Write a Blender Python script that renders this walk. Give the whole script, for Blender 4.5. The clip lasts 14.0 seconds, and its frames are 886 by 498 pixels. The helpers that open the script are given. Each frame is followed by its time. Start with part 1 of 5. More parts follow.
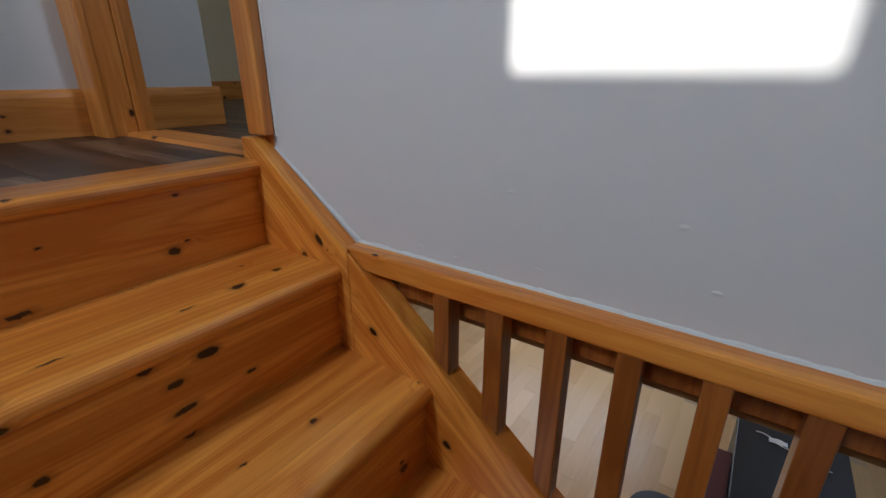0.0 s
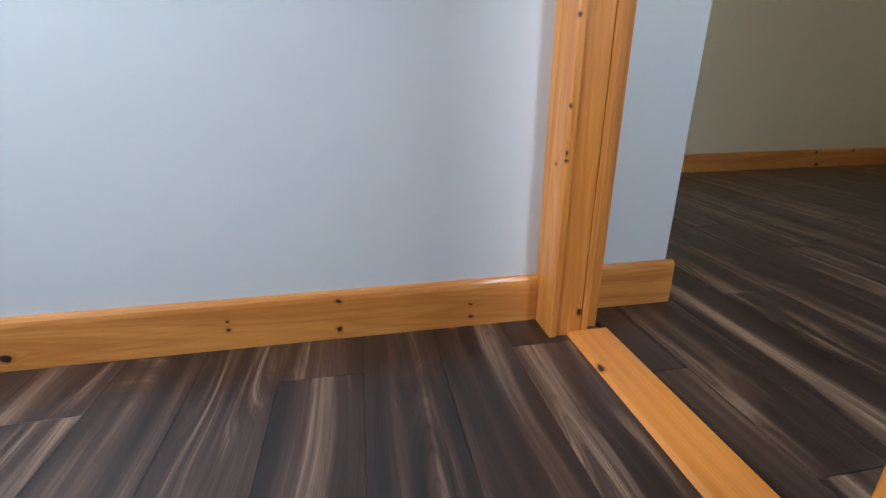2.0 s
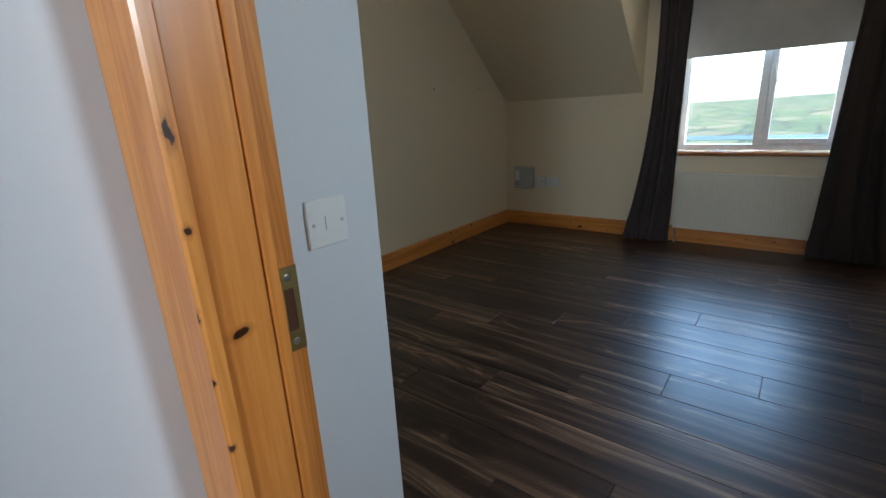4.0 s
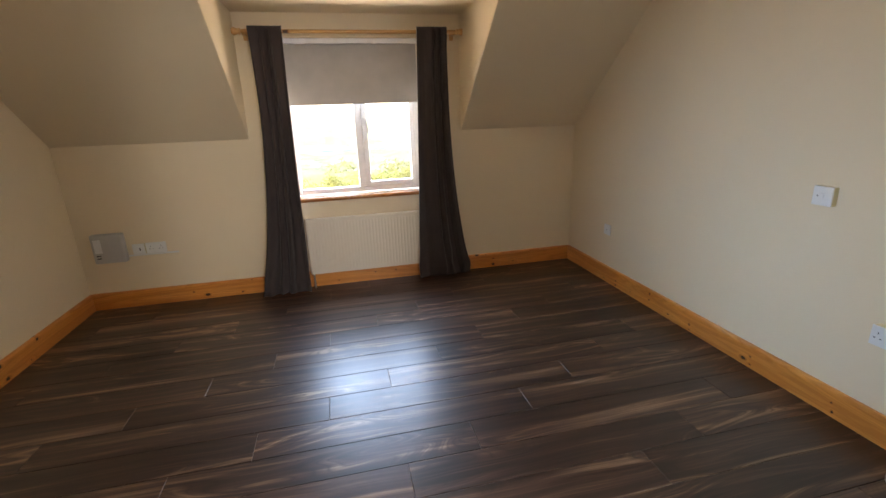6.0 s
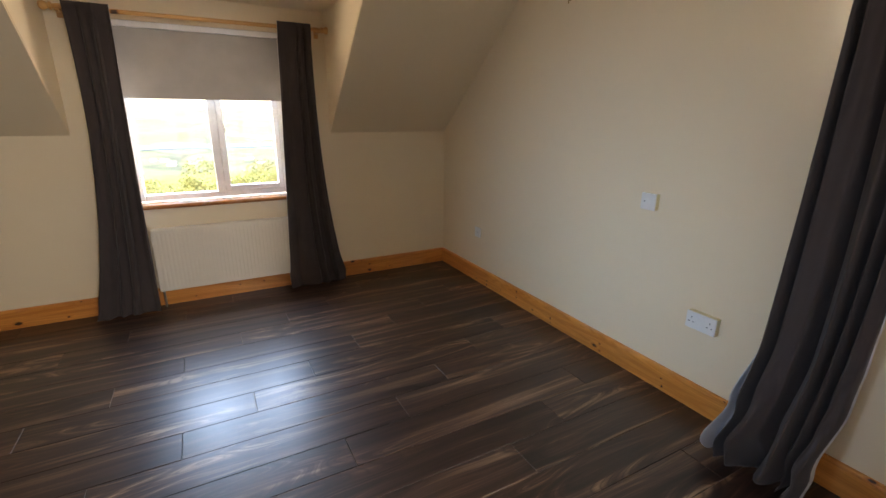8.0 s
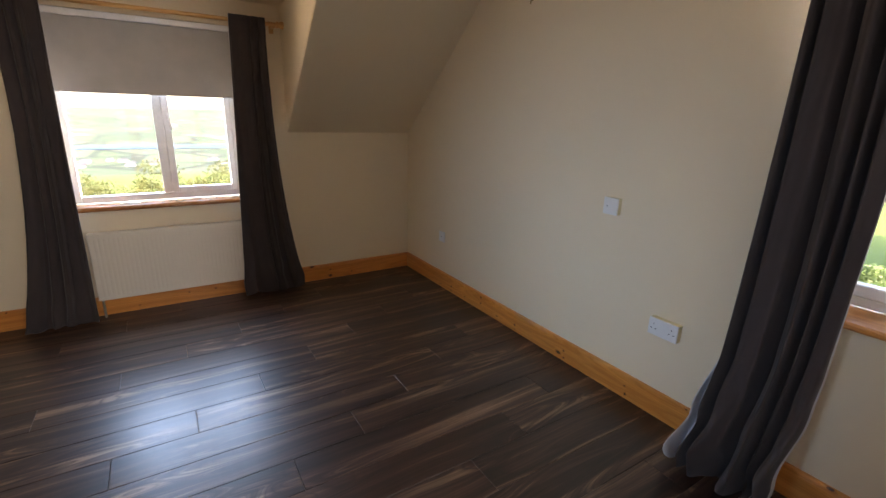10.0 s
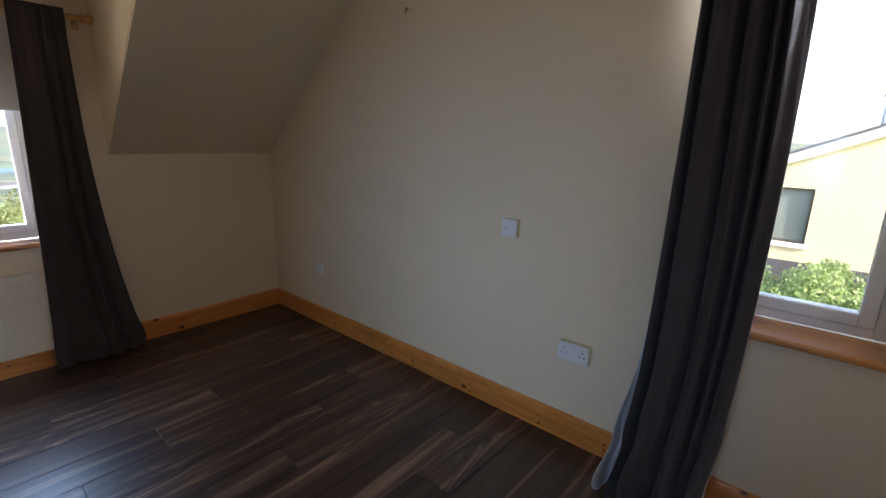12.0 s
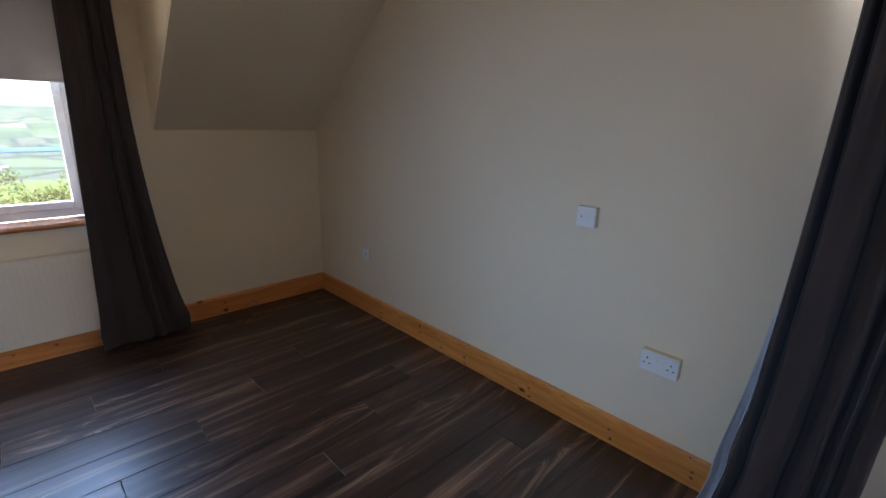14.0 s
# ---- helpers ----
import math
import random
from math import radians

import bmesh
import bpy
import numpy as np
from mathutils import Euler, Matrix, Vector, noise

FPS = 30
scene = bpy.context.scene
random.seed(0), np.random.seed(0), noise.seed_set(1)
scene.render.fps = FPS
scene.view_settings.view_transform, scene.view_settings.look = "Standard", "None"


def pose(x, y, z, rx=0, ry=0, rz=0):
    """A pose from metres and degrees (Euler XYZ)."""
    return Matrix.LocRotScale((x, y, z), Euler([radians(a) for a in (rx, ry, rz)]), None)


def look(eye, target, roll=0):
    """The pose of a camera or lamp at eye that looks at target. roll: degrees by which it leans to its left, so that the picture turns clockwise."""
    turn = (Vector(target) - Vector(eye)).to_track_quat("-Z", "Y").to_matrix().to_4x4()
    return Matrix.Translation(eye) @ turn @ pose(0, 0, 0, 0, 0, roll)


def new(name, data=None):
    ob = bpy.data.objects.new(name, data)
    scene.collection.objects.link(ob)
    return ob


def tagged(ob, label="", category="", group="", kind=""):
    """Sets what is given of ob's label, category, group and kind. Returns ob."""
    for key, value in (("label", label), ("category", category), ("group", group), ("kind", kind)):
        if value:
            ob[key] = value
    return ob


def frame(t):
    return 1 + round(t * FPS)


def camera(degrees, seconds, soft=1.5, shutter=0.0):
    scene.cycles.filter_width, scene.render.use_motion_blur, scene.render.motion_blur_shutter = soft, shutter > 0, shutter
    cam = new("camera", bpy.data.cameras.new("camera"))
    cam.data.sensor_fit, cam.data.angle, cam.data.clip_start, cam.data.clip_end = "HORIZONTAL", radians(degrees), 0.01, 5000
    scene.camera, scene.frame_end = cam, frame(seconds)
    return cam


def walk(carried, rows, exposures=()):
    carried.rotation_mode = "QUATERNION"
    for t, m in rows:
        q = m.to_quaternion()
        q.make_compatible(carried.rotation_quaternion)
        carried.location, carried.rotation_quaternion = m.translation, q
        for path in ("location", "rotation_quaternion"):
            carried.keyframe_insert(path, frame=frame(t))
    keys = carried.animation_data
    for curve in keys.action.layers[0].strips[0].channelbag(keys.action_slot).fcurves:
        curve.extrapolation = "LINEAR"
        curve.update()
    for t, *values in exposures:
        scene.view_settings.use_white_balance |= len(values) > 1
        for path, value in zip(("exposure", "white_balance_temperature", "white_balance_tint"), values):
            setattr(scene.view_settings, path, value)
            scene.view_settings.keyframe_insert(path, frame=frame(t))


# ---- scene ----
cam = camera(89.3, 14.0)
PATH = [
    (0, (0.254, 0.51, 0.169), (-0.822, 2.035, -0.549), -0.0),
    (0.5, (0.142, 0.559, 0.271), (-1.335, 1.693, -0.457), 0.2),
    (1, (-0.007, 0.58, 0.414), (-1.724, 1.264, -0.351), 0.3),
    (1.5, (-0.163, 0.584, 0.523), (-1.99, 0.83, -0.255), 0.4),
    (2, (-0.353, 0.577, 0.641), (-2.196, 0.914, -0.059), -0.3),
    (2.5, (-0.484, 0.66, 0.785), (-2.27, 1.282, 0.133), -0.4),
    (2.8, (-0.58, 0.701, 0.886), (-2.296, 1.499, 0.239), -0.9),
    (3, (-0.622, 0.728, 0.946), (-2.298, 1.629, 0.33), -1.1),
    (3.5, (-0.761, 0.778, 1.048), (-2.246, 1.981, 0.46), -1.8),
    (4, (-0.811, 0.85, 1.156), (-2.011, 2.346, 0.589), -3.0),
    (4.2, (-0.876, 0.904, 1.156), (-1.919, 2.521, 0.61), -2.8),
    (6.3, (-1.31, 1.299, 1.425), (-0.746, 3.129, 0.846), -1.7),
    (6.5, (-1.294, 1.302, 1.428), (-0.657, 3.105, 0.843), -1.4),
    (7, (-1.257, 1.31, 1.422), (-0.481, 3.053, 0.821), -0.3),
    (7.5, (-1.239, 1.309, 1.415), (-0.381, 3.012, 0.812), 0.3),
    (8, (-1.232, 1.311, 1.419), (-0.323, 2.996, 0.841), 0.5),
    (10.5, (-1.096, 1.397, 1.397), (-0.006, 2.982, 0.848), 1.6),
    (11, (-1.066, 1.452, 1.392), (0.129, 2.969, 0.87), 1.5),
    (11.5, (-1.042, 1.588, 1.411), (0.292, 2.994, 0.915), 1.2),
    (12, (-1.028, 1.68, 1.404), (0.444, 2.947, 0.926), 1.3),
    (12.5, (-0.992, 1.721, 1.388), (0.595, 2.835, 0.899), 1.4),
    (13, (-0.957, 1.746, 1.387), (0.662, 2.795, 0.859), 1.5),
    (13.5, (-0.968, 1.805, 1.371), (0.571, 2.958, 0.821), 1.6),
    (14, (-0.923, 1.927, 1.367), (0.422, 3.299, 0.813), 1.6),
]
walk(cam, [(t, look(eye, target, roll)) for t, eye, target, roll in PATH],
     [(0.0, 1.82, 6500, 10), (0.5, 1.78, 6500, 10), (1.0, 2.65, 6700, 12), (1.5, 3.0, 6500, 10), (2.0, 3.1, 6200, 8), (3.0, 3.1, 6400, 7), (4.2, 2.56, 6100, 6), (6.3, 3.75, 8050, 22),
      (8.2, 3.52, 7950, 21), (10.3, 3.2, 7550, 24), (11.0, 2.98, 7150, 21), (12.5, 2.68, 6600, 21), (13.2, 3.05, 6450, 21), (14.0, 2.95, 6300, 22)])

# ---- light ----
world = bpy.data.worlds.new("sky")
scene.world = world
world.use_nodes = True
wn = world.node_tree.nodes
sky = wn.new("ShaderNodeTexSky")
sky.sky_type = "NISHITA"
sky.sun_disc = False
SUN_EL, SUN_AZ = radians(30), radians(195)
sky.sun_elevation, sky.sun_rotation = SUN_EL, SUN_AZ
sky.air_density, sky.dust_density = 1.0, 2.0
world.node_tree.links.new(sky.outputs[0], wn["Background"].inputs[0])
wn["Background"].inputs[1].default_value = 0.15
sun_data = bpy.data.lights.new("sun", "SUN")
sun_data.energy, sun_data.angle, sun_data.color = 2.0, radians(0.55), (1.0, 0.95, 0.87)
sun = new("sun", sun_data)
to_sun = Vector((math.sin(SUN_AZ) * math.cos(SUN_EL), math.cos(SUN_AZ) * math.cos(SUN_EL), math.sin(SUN_EL)))
sun.matrix_world = look(to_sun * 30, (0, 0, 0))


def daylight_lamp(name, eye, target, width, height, watts, colour, spread=180):
    """An area lamp in or outside a window, standing in for daylight."""
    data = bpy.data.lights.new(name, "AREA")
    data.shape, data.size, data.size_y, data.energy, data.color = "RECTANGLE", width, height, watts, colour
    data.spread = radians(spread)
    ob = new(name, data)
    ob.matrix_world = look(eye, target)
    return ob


# Lamp in the unseen west window, narrowed to pool on the gable wall.
daylight_lamp("bedroom_window_light", (-3.33, 2.02, 1.40), (0.8, 3.10, 0.50), 0.72, 1.0, 0.56, (0.36, 0.63, 1.0), 46)
daylight_lamp("gable_window_light", (0.95, 1.76, 1.97), (-2.2, 2.1, 0.75), 0.50, 0.18, 2.6, (0.78, 0.90, 1.0), 121)
# Added lamp outside, above view, standing in for bright sky mirrored on the floor.
daylight_lamp("dormer_sky_panel", (-1.12, 6.5, 2.45), (-1.10, 3.2, 0.40), 2.4, 1.7, 28.0, (0.40, 0.64, 1.0))
# Added lamp under the sill brightens the dormer cheeks in place of ground bounce.
daylight_lamp("dormer_bounce_fill", (-1.12, 5.66, 0.70), (-1.12, 4.1, 2.2), 1.1, 0.35, 5.0, (1.0, 0.96, 0.84))
daylight_lamp("hall_window_light", (-0.49, -1.22, 1.95), (0.0, 0.55, -0.1), 0.33, 0.70, 8.6, (0.74, 0.87, 1.0))
daylight_lamp("lower_window_light", (-1.2, 5.25, -1.15), (0.2, 2.6, -2.6), 2.2, 1.2, 4.6, (0.95, 0.97, 1.0))


# ---- materials ----
class Nodes:
    """A small builder for node materials."""

    def __init__(self, name, rough=0.5, metal=0.0):
        self.mat = bpy.data.materials.new(name)
        self.mat.use_nodes = True
        self.tree = self.mat.node_tree
        self.bsdf = self.tree.nodes["Principled BSDF"]
        self.bsdf.inputs["Roughness"].default_value = rough
        self.bsdf.inputs["Metallic"].default_value = metal

    def add(self, kind, **inputs):
        n = self.tree.nodes.new(kind)
        for k, v in inputs.items():
            self.feed(n, k.replace("_", " "), v)
        return n

    def feed(self, n, key, v):
        sock = n.inputs[int(key[1:])] if key[0] == "i" and key[1:].isdigit() else n.inputs[key]
        if isinstance(v, bpy.types.NodeSocket):
            self.tree.links.new(v, sock)
        else:
            sock.default_value = v

    def math(self, op, a, b=0.0, clamp=False):
        n = self.tree.nodes.new("ShaderNodeMath")
        n.operation, n.use_clamp = op, clamp
        self.feed(n, "i0", a)
        self.feed(n, "i1", b)
        return n.outputs[0]

    def coords(self, scale=(1, 1, 1), random_shift=False, turn=(0, 0, 0)):
        tc = self.tree.nodes.new("ShaderNodeTexCoord")
        m = self.add("ShaderNodeMapping", Scale=scale, Rotation=turn)
        self.tree.links.new(tc.outputs["Object"], m.inputs["Vector"])
        if not random_shift:
            return m.outputs[0]
        info = self.tree.nodes.new("ShaderNodeObjectInfo")
        big = self.tree.nodes.new("ShaderNodeVectorMath")
        big.operation = "MULTIPLY_ADD"
        comb = self.add("ShaderNodeCombineXYZ")
        for i, f in enumerate((37.0, 91.0, 53.0)):
            self.feed(comb, "i%d" % i, self.math("MULTIPLY", info.outputs["Random"], f))
        self.tree.links.new(comb.outputs[0], big.inputs[0])
        big.inputs[1].default_value = (1, 1, 1)
        self.tree.links.new(m.outputs[0], big.inputs[2])
        return big.outputs[0]

    def noise(self, vec, scale, detail=4, rough=0.55, distort=0.0):
        n = self.add("ShaderNodeTexNoise", Vector=vec, Scale=scale, Detail=detail, Roughness=rough, Distortion=distort)
        return n.outputs[0]

    def ramp(self, fac, stops):
        r = self.tree.nodes.new("ShaderNodeValToRGB")
        self.feed(r, "Fac", fac)
        els = r.color_ramp.elements
        while len(els) < len(stops):
            els.new(0.5)
        for e, (p, c) in zip(els, stops):
            e.position, e.color = p, (*c, 1) if len(c) == 3 else c
        return r.outputs[0]

    def mix(self, fac, a, b, mode="MIX"):
        n = self.tree.nodes.new("ShaderNodeMix")
        n.data_type, n.blend_type = "RGBA", mode
        for key, v in ((0, fac), (6, a), (7, b)):
            if isinstance(v, bpy.types.NodeSocket):
                self.tree.links.new(v, n.inputs[key])
            else:
                n.inputs[key].default_value = (*v, 1) if isinstance(v, tuple) and len(v) == 3 else v
        return n.outputs[2]

    def colour(self, v):
        self.feed(self.bsdf, "Base Color", (*v, 1) if isinstance(v, tuple) else v)

    def bump(self, height, strength=0.2, distance=0.002):
        b = self.add("ShaderNodeBump", Height=height, Strength=strength, Distance=distance)
        self.tree.links.new(b.outputs[0], self.bsdf.inputs["Normal"])

    def spread(self, fac, lo, hi):
        return self.add("ShaderNodeMapRange", Value=fac, To_Min=lo, To_Max=hi).outputs[0]


def pine(name, axis, pale=(0.96, 0.42, 0.080), deep=(0.64, 0.185, 0.022), knots=15.0, rough=0.30, knot_size=0.10, pith=None, share=0.52, stave=0.0, relief=0.16, spots=()):
    """Varnished knotty pine whose grain runs along one axis."""
    n = Nodes(name, rough)
    s = [1.0, 1.0, 1.0]
    s[axis] = 0.055
    along = n.coords(tuple(s), True)
    sep = n.add("ShaderNodeSeparateXYZ", Vector=n.coords((1, 1, 1), True))
    others = [sep.outputs[i] for i in range(3) if i != axis]
    flat = n.add("ShaderNodeCombineXYZ", X=n.math("ADD", others[0], others[1]), Y=n.math("MULTIPLY", sep.outputs[axis], 0.6))
    shake = n.tree.nodes.new("ShaderNodeVectorMath")
    shake.operation = "MULTIPLY_ADD"
    ripple = n.add("ShaderNodeTexNoise", Vector=flat.outputs[0], Scale=45.0, Detail=2)
    n.tree.links.new(ripple.outputs["Color"], shake.inputs[0])
    shake.inputs[1].default_value = (0.012, 0.012, 0.0)
    n.tree.links.new(flat.outputs[0], shake.inputs[2])
    kv = shake.outputs[0]
    vor = n.tree.nodes.new("ShaderNodeTexVoronoi")
    vor.voronoi_dimensions = "2D"
    for key, v in (("Vector", kv), ("Scale", knots), ("Randomness", 1.0)):
        n.feed(vor, key, v)
    d = vor.outputs["Distance"]
    pick = n.math("GREATER_THAN", n.add("ShaderNodeSeparateColor", Color=vor.outputs["Color"]).outputs[0], 1 - share)
    near = n.math("MULTIPLY", n.math("SUBTRACT", 1.0, n.math("MULTIPLY", d, 2.8), True), pick)
    swirl = n.math("MULTIPLY", n.math("POWER", near, 2.0), 0.6)
    broad = n.noise(along, 5.0, 2, 0.5, 0.3)
    rings = n.math("ADD", n.math("MULTIPLY", broad, 26.0), n.math("MULTIPLY", swirl, 2.2))
    lines = n.math("MULTIPLY", n.math("POWER", n.math("MULTIPLY", n.math("PINGPONG", n.math("MULTIPLY", rings, 1.6), 0.5), 2.0), 2.0), 0.24)
    lines = n.math("ADD", lines, n.math("MULTIPLY", n.math("PINGPONG", n.math("MULTIPLY", broad, 9.0), 0.5), 0.75))
    fibre = n.noise(along, 160.0, 3, 0.6)
    grain = n.math("ADD", n.math("MULTIPLY", lines, 1.5), n.math("MULTIPLY", n.math("SUBTRACT", fibre, 0.28), 0.95))
    if pith:
        centre = n.tree.nodes.new("ShaderNodeVectorMath")
        centre.operation = "SUBTRACT"
        n.tree.links.new(n.coords(), centre.inputs[0])
        centre.inputs[1].default_value = pith
        wave = n.tree.nodes.new("ShaderNodeTexWave")
        wave.wave_type, wave.rings_direction = "RINGS", "XYZ"[axis]
        for key, v in (("Vector", centre.outputs[0]), ("Scale", 105.0), ("Distortion", 2.5), ("Detail", 2.0), ("Detail Scale", 0.25)):
            n.feed(wave, key, v)
        grain = n.math("ADD", n.math("MULTIPLY", grain, 0.35), n.math("MULTIPLY", n.math("POWER", wave.outputs["Fac"], 1.5), 0.55))
    body = n.ramp(grain, [(0.15, pale), (0.85, deep)])
    patch = n.noise(n.coords((1, 1, 1), True), 3.0, 2)
    body = n.mix(n.spread(patch, 0.0, 0.30), body, (0.72, 0.25, 0.036))
    if stave:
        row = n.math("ADD", others[0], others[1])
        strip = n.add("ShaderNodeTexWhiteNoise", Vector=n.add("ShaderNodeCombineXYZ", X=n.math("FLOOR", n.math("DIVIDE", row, stave))).outputs[0])
        body = n.mix(n.math("MULTIPLY", strip.outputs["Value"], 0.40), body, (0.47, 0.125, 0.015))
        edge = n.math("PINGPONG", row, stave / 2)
        body = n.mix(n.math("MULTIPLY", n.math("LESS_THAN", edge, 0.0006), n.spread(strip.outputs["Value"], -0.2, 0.5)), body, (0.16, 0.04, 0.008))
    size = n.math("MULTIPLY", n.math("POWER", n.add("ShaderNodeSeparateColor", Color=vor.outputs["Color"]).outputs[1], 2.4), knot_size)
    size = n.math("ADD", size, 0.025)
    wob = n.math("ADD", d, n.math("MULTIPLY", n.math("SUBTRACT", n.noise(kv, 55.0, 3), 0.5), 0.11))
    ratio = n.math("DIVIDE", wob, size)
    core = n.math("MULTIPLY", n.math("MULTIPLY", n.math("SUBTRACT", 1.15, ratio, True), 4.0, True), pick)
    halo = n.math("MULTIPLY", n.math("MULTIPLY", n.math("SUBTRACT", 2.0, ratio, True), 0.75), pick)
    body = n.mix(halo, body, (0.33, 0.10, 0.018))
    body = n.mix(core, body, n.mix(n.noise(kv, 120.0, 2), (0.060, 0.016, 0.005), (0.008, 0.004, 0.003)))
    # single knots at known places: (x, y, z, half width, half length along the grain)
    if spots:
        uneven = n.tree.nodes.new("ShaderNodeVectorMath")
        uneven.operation = "MULTIPLY_ADD"
        n.tree.links.new(n.add("ShaderNodeTexNoise", Vector=n.coords(), Scale=70.0, Detail=3).outputs["Color"], uneven.inputs[0])
        uneven.inputs[1].default_value = (0.011, 0.011, 0.011)
        n.tree.links.new(n.coords(), uneven.inputs[2])
    for x, y, z, wide, long in spots:
        local = n.tree.nodes.new("ShaderNodeVectorMath")
        local.operation = "SUBTRACT"
        n.tree.links.new(uneven.outputs[0], local.inputs[0])
        local.inputs[1].default_value = (x + 0.0055, y + 0.0055, z + 0.0055)
        r = [1.75 / wide, 1.75 / wide, 1.75 / wide]
        r[axis] = 1.45 / long
        sized = n.tree.nodes.new("ShaderNodeVectorMath")
        sized.operation = "MULTIPLY"
        n.tree.links.new(local.outputs[0], sized.inputs[0])
        sized.inputs[1].default_value = r
        far = n.tree.nodes.new("ShaderNodeVectorMath")
        far.operation = "LENGTH"
        n.tree.links.new(sized.outputs[0], far.inputs[0])
        away = far.outputs["Value"]
        body = n.mix(n.math("MULTIPLY", n.math("SUBTRACT", 2.3, away, True), 0.42), body, (0.30, 0.075, 0.012))
        body = n.mix(n.math("MULTIPLY", n.math("SUBTRACT", 1.2, away, True), 3.0, True), body, n.mix(n.noise(kv, 120.0, 2), (0.080, 0.020, 0.006), (0.008, 0.004, 0.002)))
    n.colour(body)
    n.feed(n.bsdf, "Roughness", n.spread(n.noise(n.coords((1, 1, 1), True), 25.0, 3), rough - 0.06, rough + 0.12))
    n.feed(n.bsdf, "Coat Weight", 0.25)
    n.feed(n.bsdf, "Coat Roughness", 0.18)
    n.bump(n.math("ADD", n.math("MULTIPLY", fibre, 0.4), n.math("MULTIPLY", core, -0.8)), relief, 0.0015)
    return n.mat


def laminate(name):
    """Dark walnut laminate boards: grain along x with long pale streaks and arched figure, each board its own tone."""
    n = Nodes(name, 0.35)
    base = n.coords((1, 1, 1), True)
    sway = n.add("ShaderNodeTexNoise", Vector=n.coords((1.3, 3.0, 1), True), Scale=1.0, Detail=1)
    warp = n.tree.nodes.new("ShaderNodeVectorMath")
    warp.operation = "MULTIPLY_ADD"
    n.tree.links.new(sway.outputs["Color"], warp.inputs[0])
    warp.inputs[1].default_value = (0.0, 0.10, 0.0)
    n.tree.links.new(base, warp.inputs[2])

    def stretched(x, y):
        m = n.add("ShaderNodeMapping", Scale=(x, y, 1))
        n.tree.links.new(warp.outputs[0], m.inputs["Vector"])
        return m.outputs[0]
    streak = n.noise(stretched(0.024, 1), 19.0, 4, 0.55)
    wide = n.noise(stretched(0.10, 1), 8.0, 1, 0.4)
    fine = n.noise(stretched(0.02, 1), 170.0, 3, 0.6)
    figure = n.noise(stretched(0.16, 1), 7.0, 1, 0.45, 0.5)
    arches = n.math("PINGPONG", n.math("MULTIPLY", figure, 9.0), 0.5)
    veins = n.math("MULTIPLY", n.math("PINGPONG", n.math("MULTIPLY", figure, 34.0), 0.5), 2.0)
    where = n.add("ShaderNodeMapRange", Value=n.noise(stretched(0.3, 1), 4.0, 1), From_Min=0.46, From_Max=0.60).outputs[0]
    tone = n.math("ADD", n.math("MULTIPLY", streak, 0.72), n.math("MULTIPLY", wide, 0.32))
    tone = n.math("ADD", tone, n.math("MULTIPLY", n.math("SUBTRACT", arches, 0.25), n.math("MULTIPLY", where, 0.34)))
    tone = n.math("ADD", tone, n.math("MULTIPLY", n.math("SUBTRACT", fine, 0.5), 0.20))
    tone = n.math("ADD", n.math("MULTIPLY", n.math("SUBTRACT", tone, 0.52), 1.25), 0.522)
    col = n.ramp(tone, [(0.38, (0.017, 0.0090, 0.0070)), (0.50, (0.042, 0.0212, 0.0148)), (0.585, (0.080, 0.041, 0.0275)), (0.65, (0.150, 0.086, 0.054)), (0.74, (0.30, 0.19, 0.12))])
    col = n.mix(n.math("MULTIPLY", n.math("POWER", veins, 3.0), n.math("MULTIPLY", n.math("ADD", where, 0.30, True), 0.70)), col, (0.016, 0.0088, 0.0070))
    n.feed(n.bsdf, "Specular IOR Level", 0.72)
    info = n.tree.nodes.new("ShaderNodeObjectInfo")
    shade = n.spread(info.outputs["Random"], 0.90, 1.16)
    col = n.mix(1.0, col, n.add("ShaderNodeCombineXYZ", i0=shade, i1=shade, i2=shade).outputs[0], "MULTIPLY")
    n.colour(col)
    n.feed(n.bsdf, "Roughness", n.spread(n.noise(n.coords((0.3, 1, 1), True), 18.0, 4), 0.29, 0.40))
    n.bump(fine, 0.05, 0.0006)
    return n.mat


def paint(name, colour, rough=0.6, lump=0.10, stain=0.06):
    """Rolled emulsion on plaster: faint roller stipple and broad unevenness."""
    n = Nodes(name, rough)
    v = n.coords()
    broad = n.noise(v, 1.6, 3)
    fine = n.noise(v, 260.0, 2)
    mid = n.noise(v, 14.0, 4)
    dark = tuple(c * (1 - stain) for c in colour)
    n.colour(n.mix(broad, colour, dark))
    n.bump(n.math("ADD", n.math("MULTIPLY", fine, 0.35), n.math("MULTIPLY", mid, 1.0)), lump, 0.003)
    return n.mat


def plain(name, colour, rough=0.5, metal=0.0, mottle=0.08, scale=30.0, lump=0.05):
    n = Nodes(name, rough, metal)
    v = n.coords()
    dark = tuple(c * (1 - mottle) for c in colour)
    noise_ = n.noise(v, scale, 4)
    n.colour(n.mix(noise_, colour, dark))
    n.feed(n.bsdf, "Roughness", n.spread(n.noise(v, scale * 0.4, 3), max(rough - 0.05, 0.02), min(rough + 0.08, 1)))
    if lump:
        n.bump(noise_, lump, 0.001)
    return n.mat


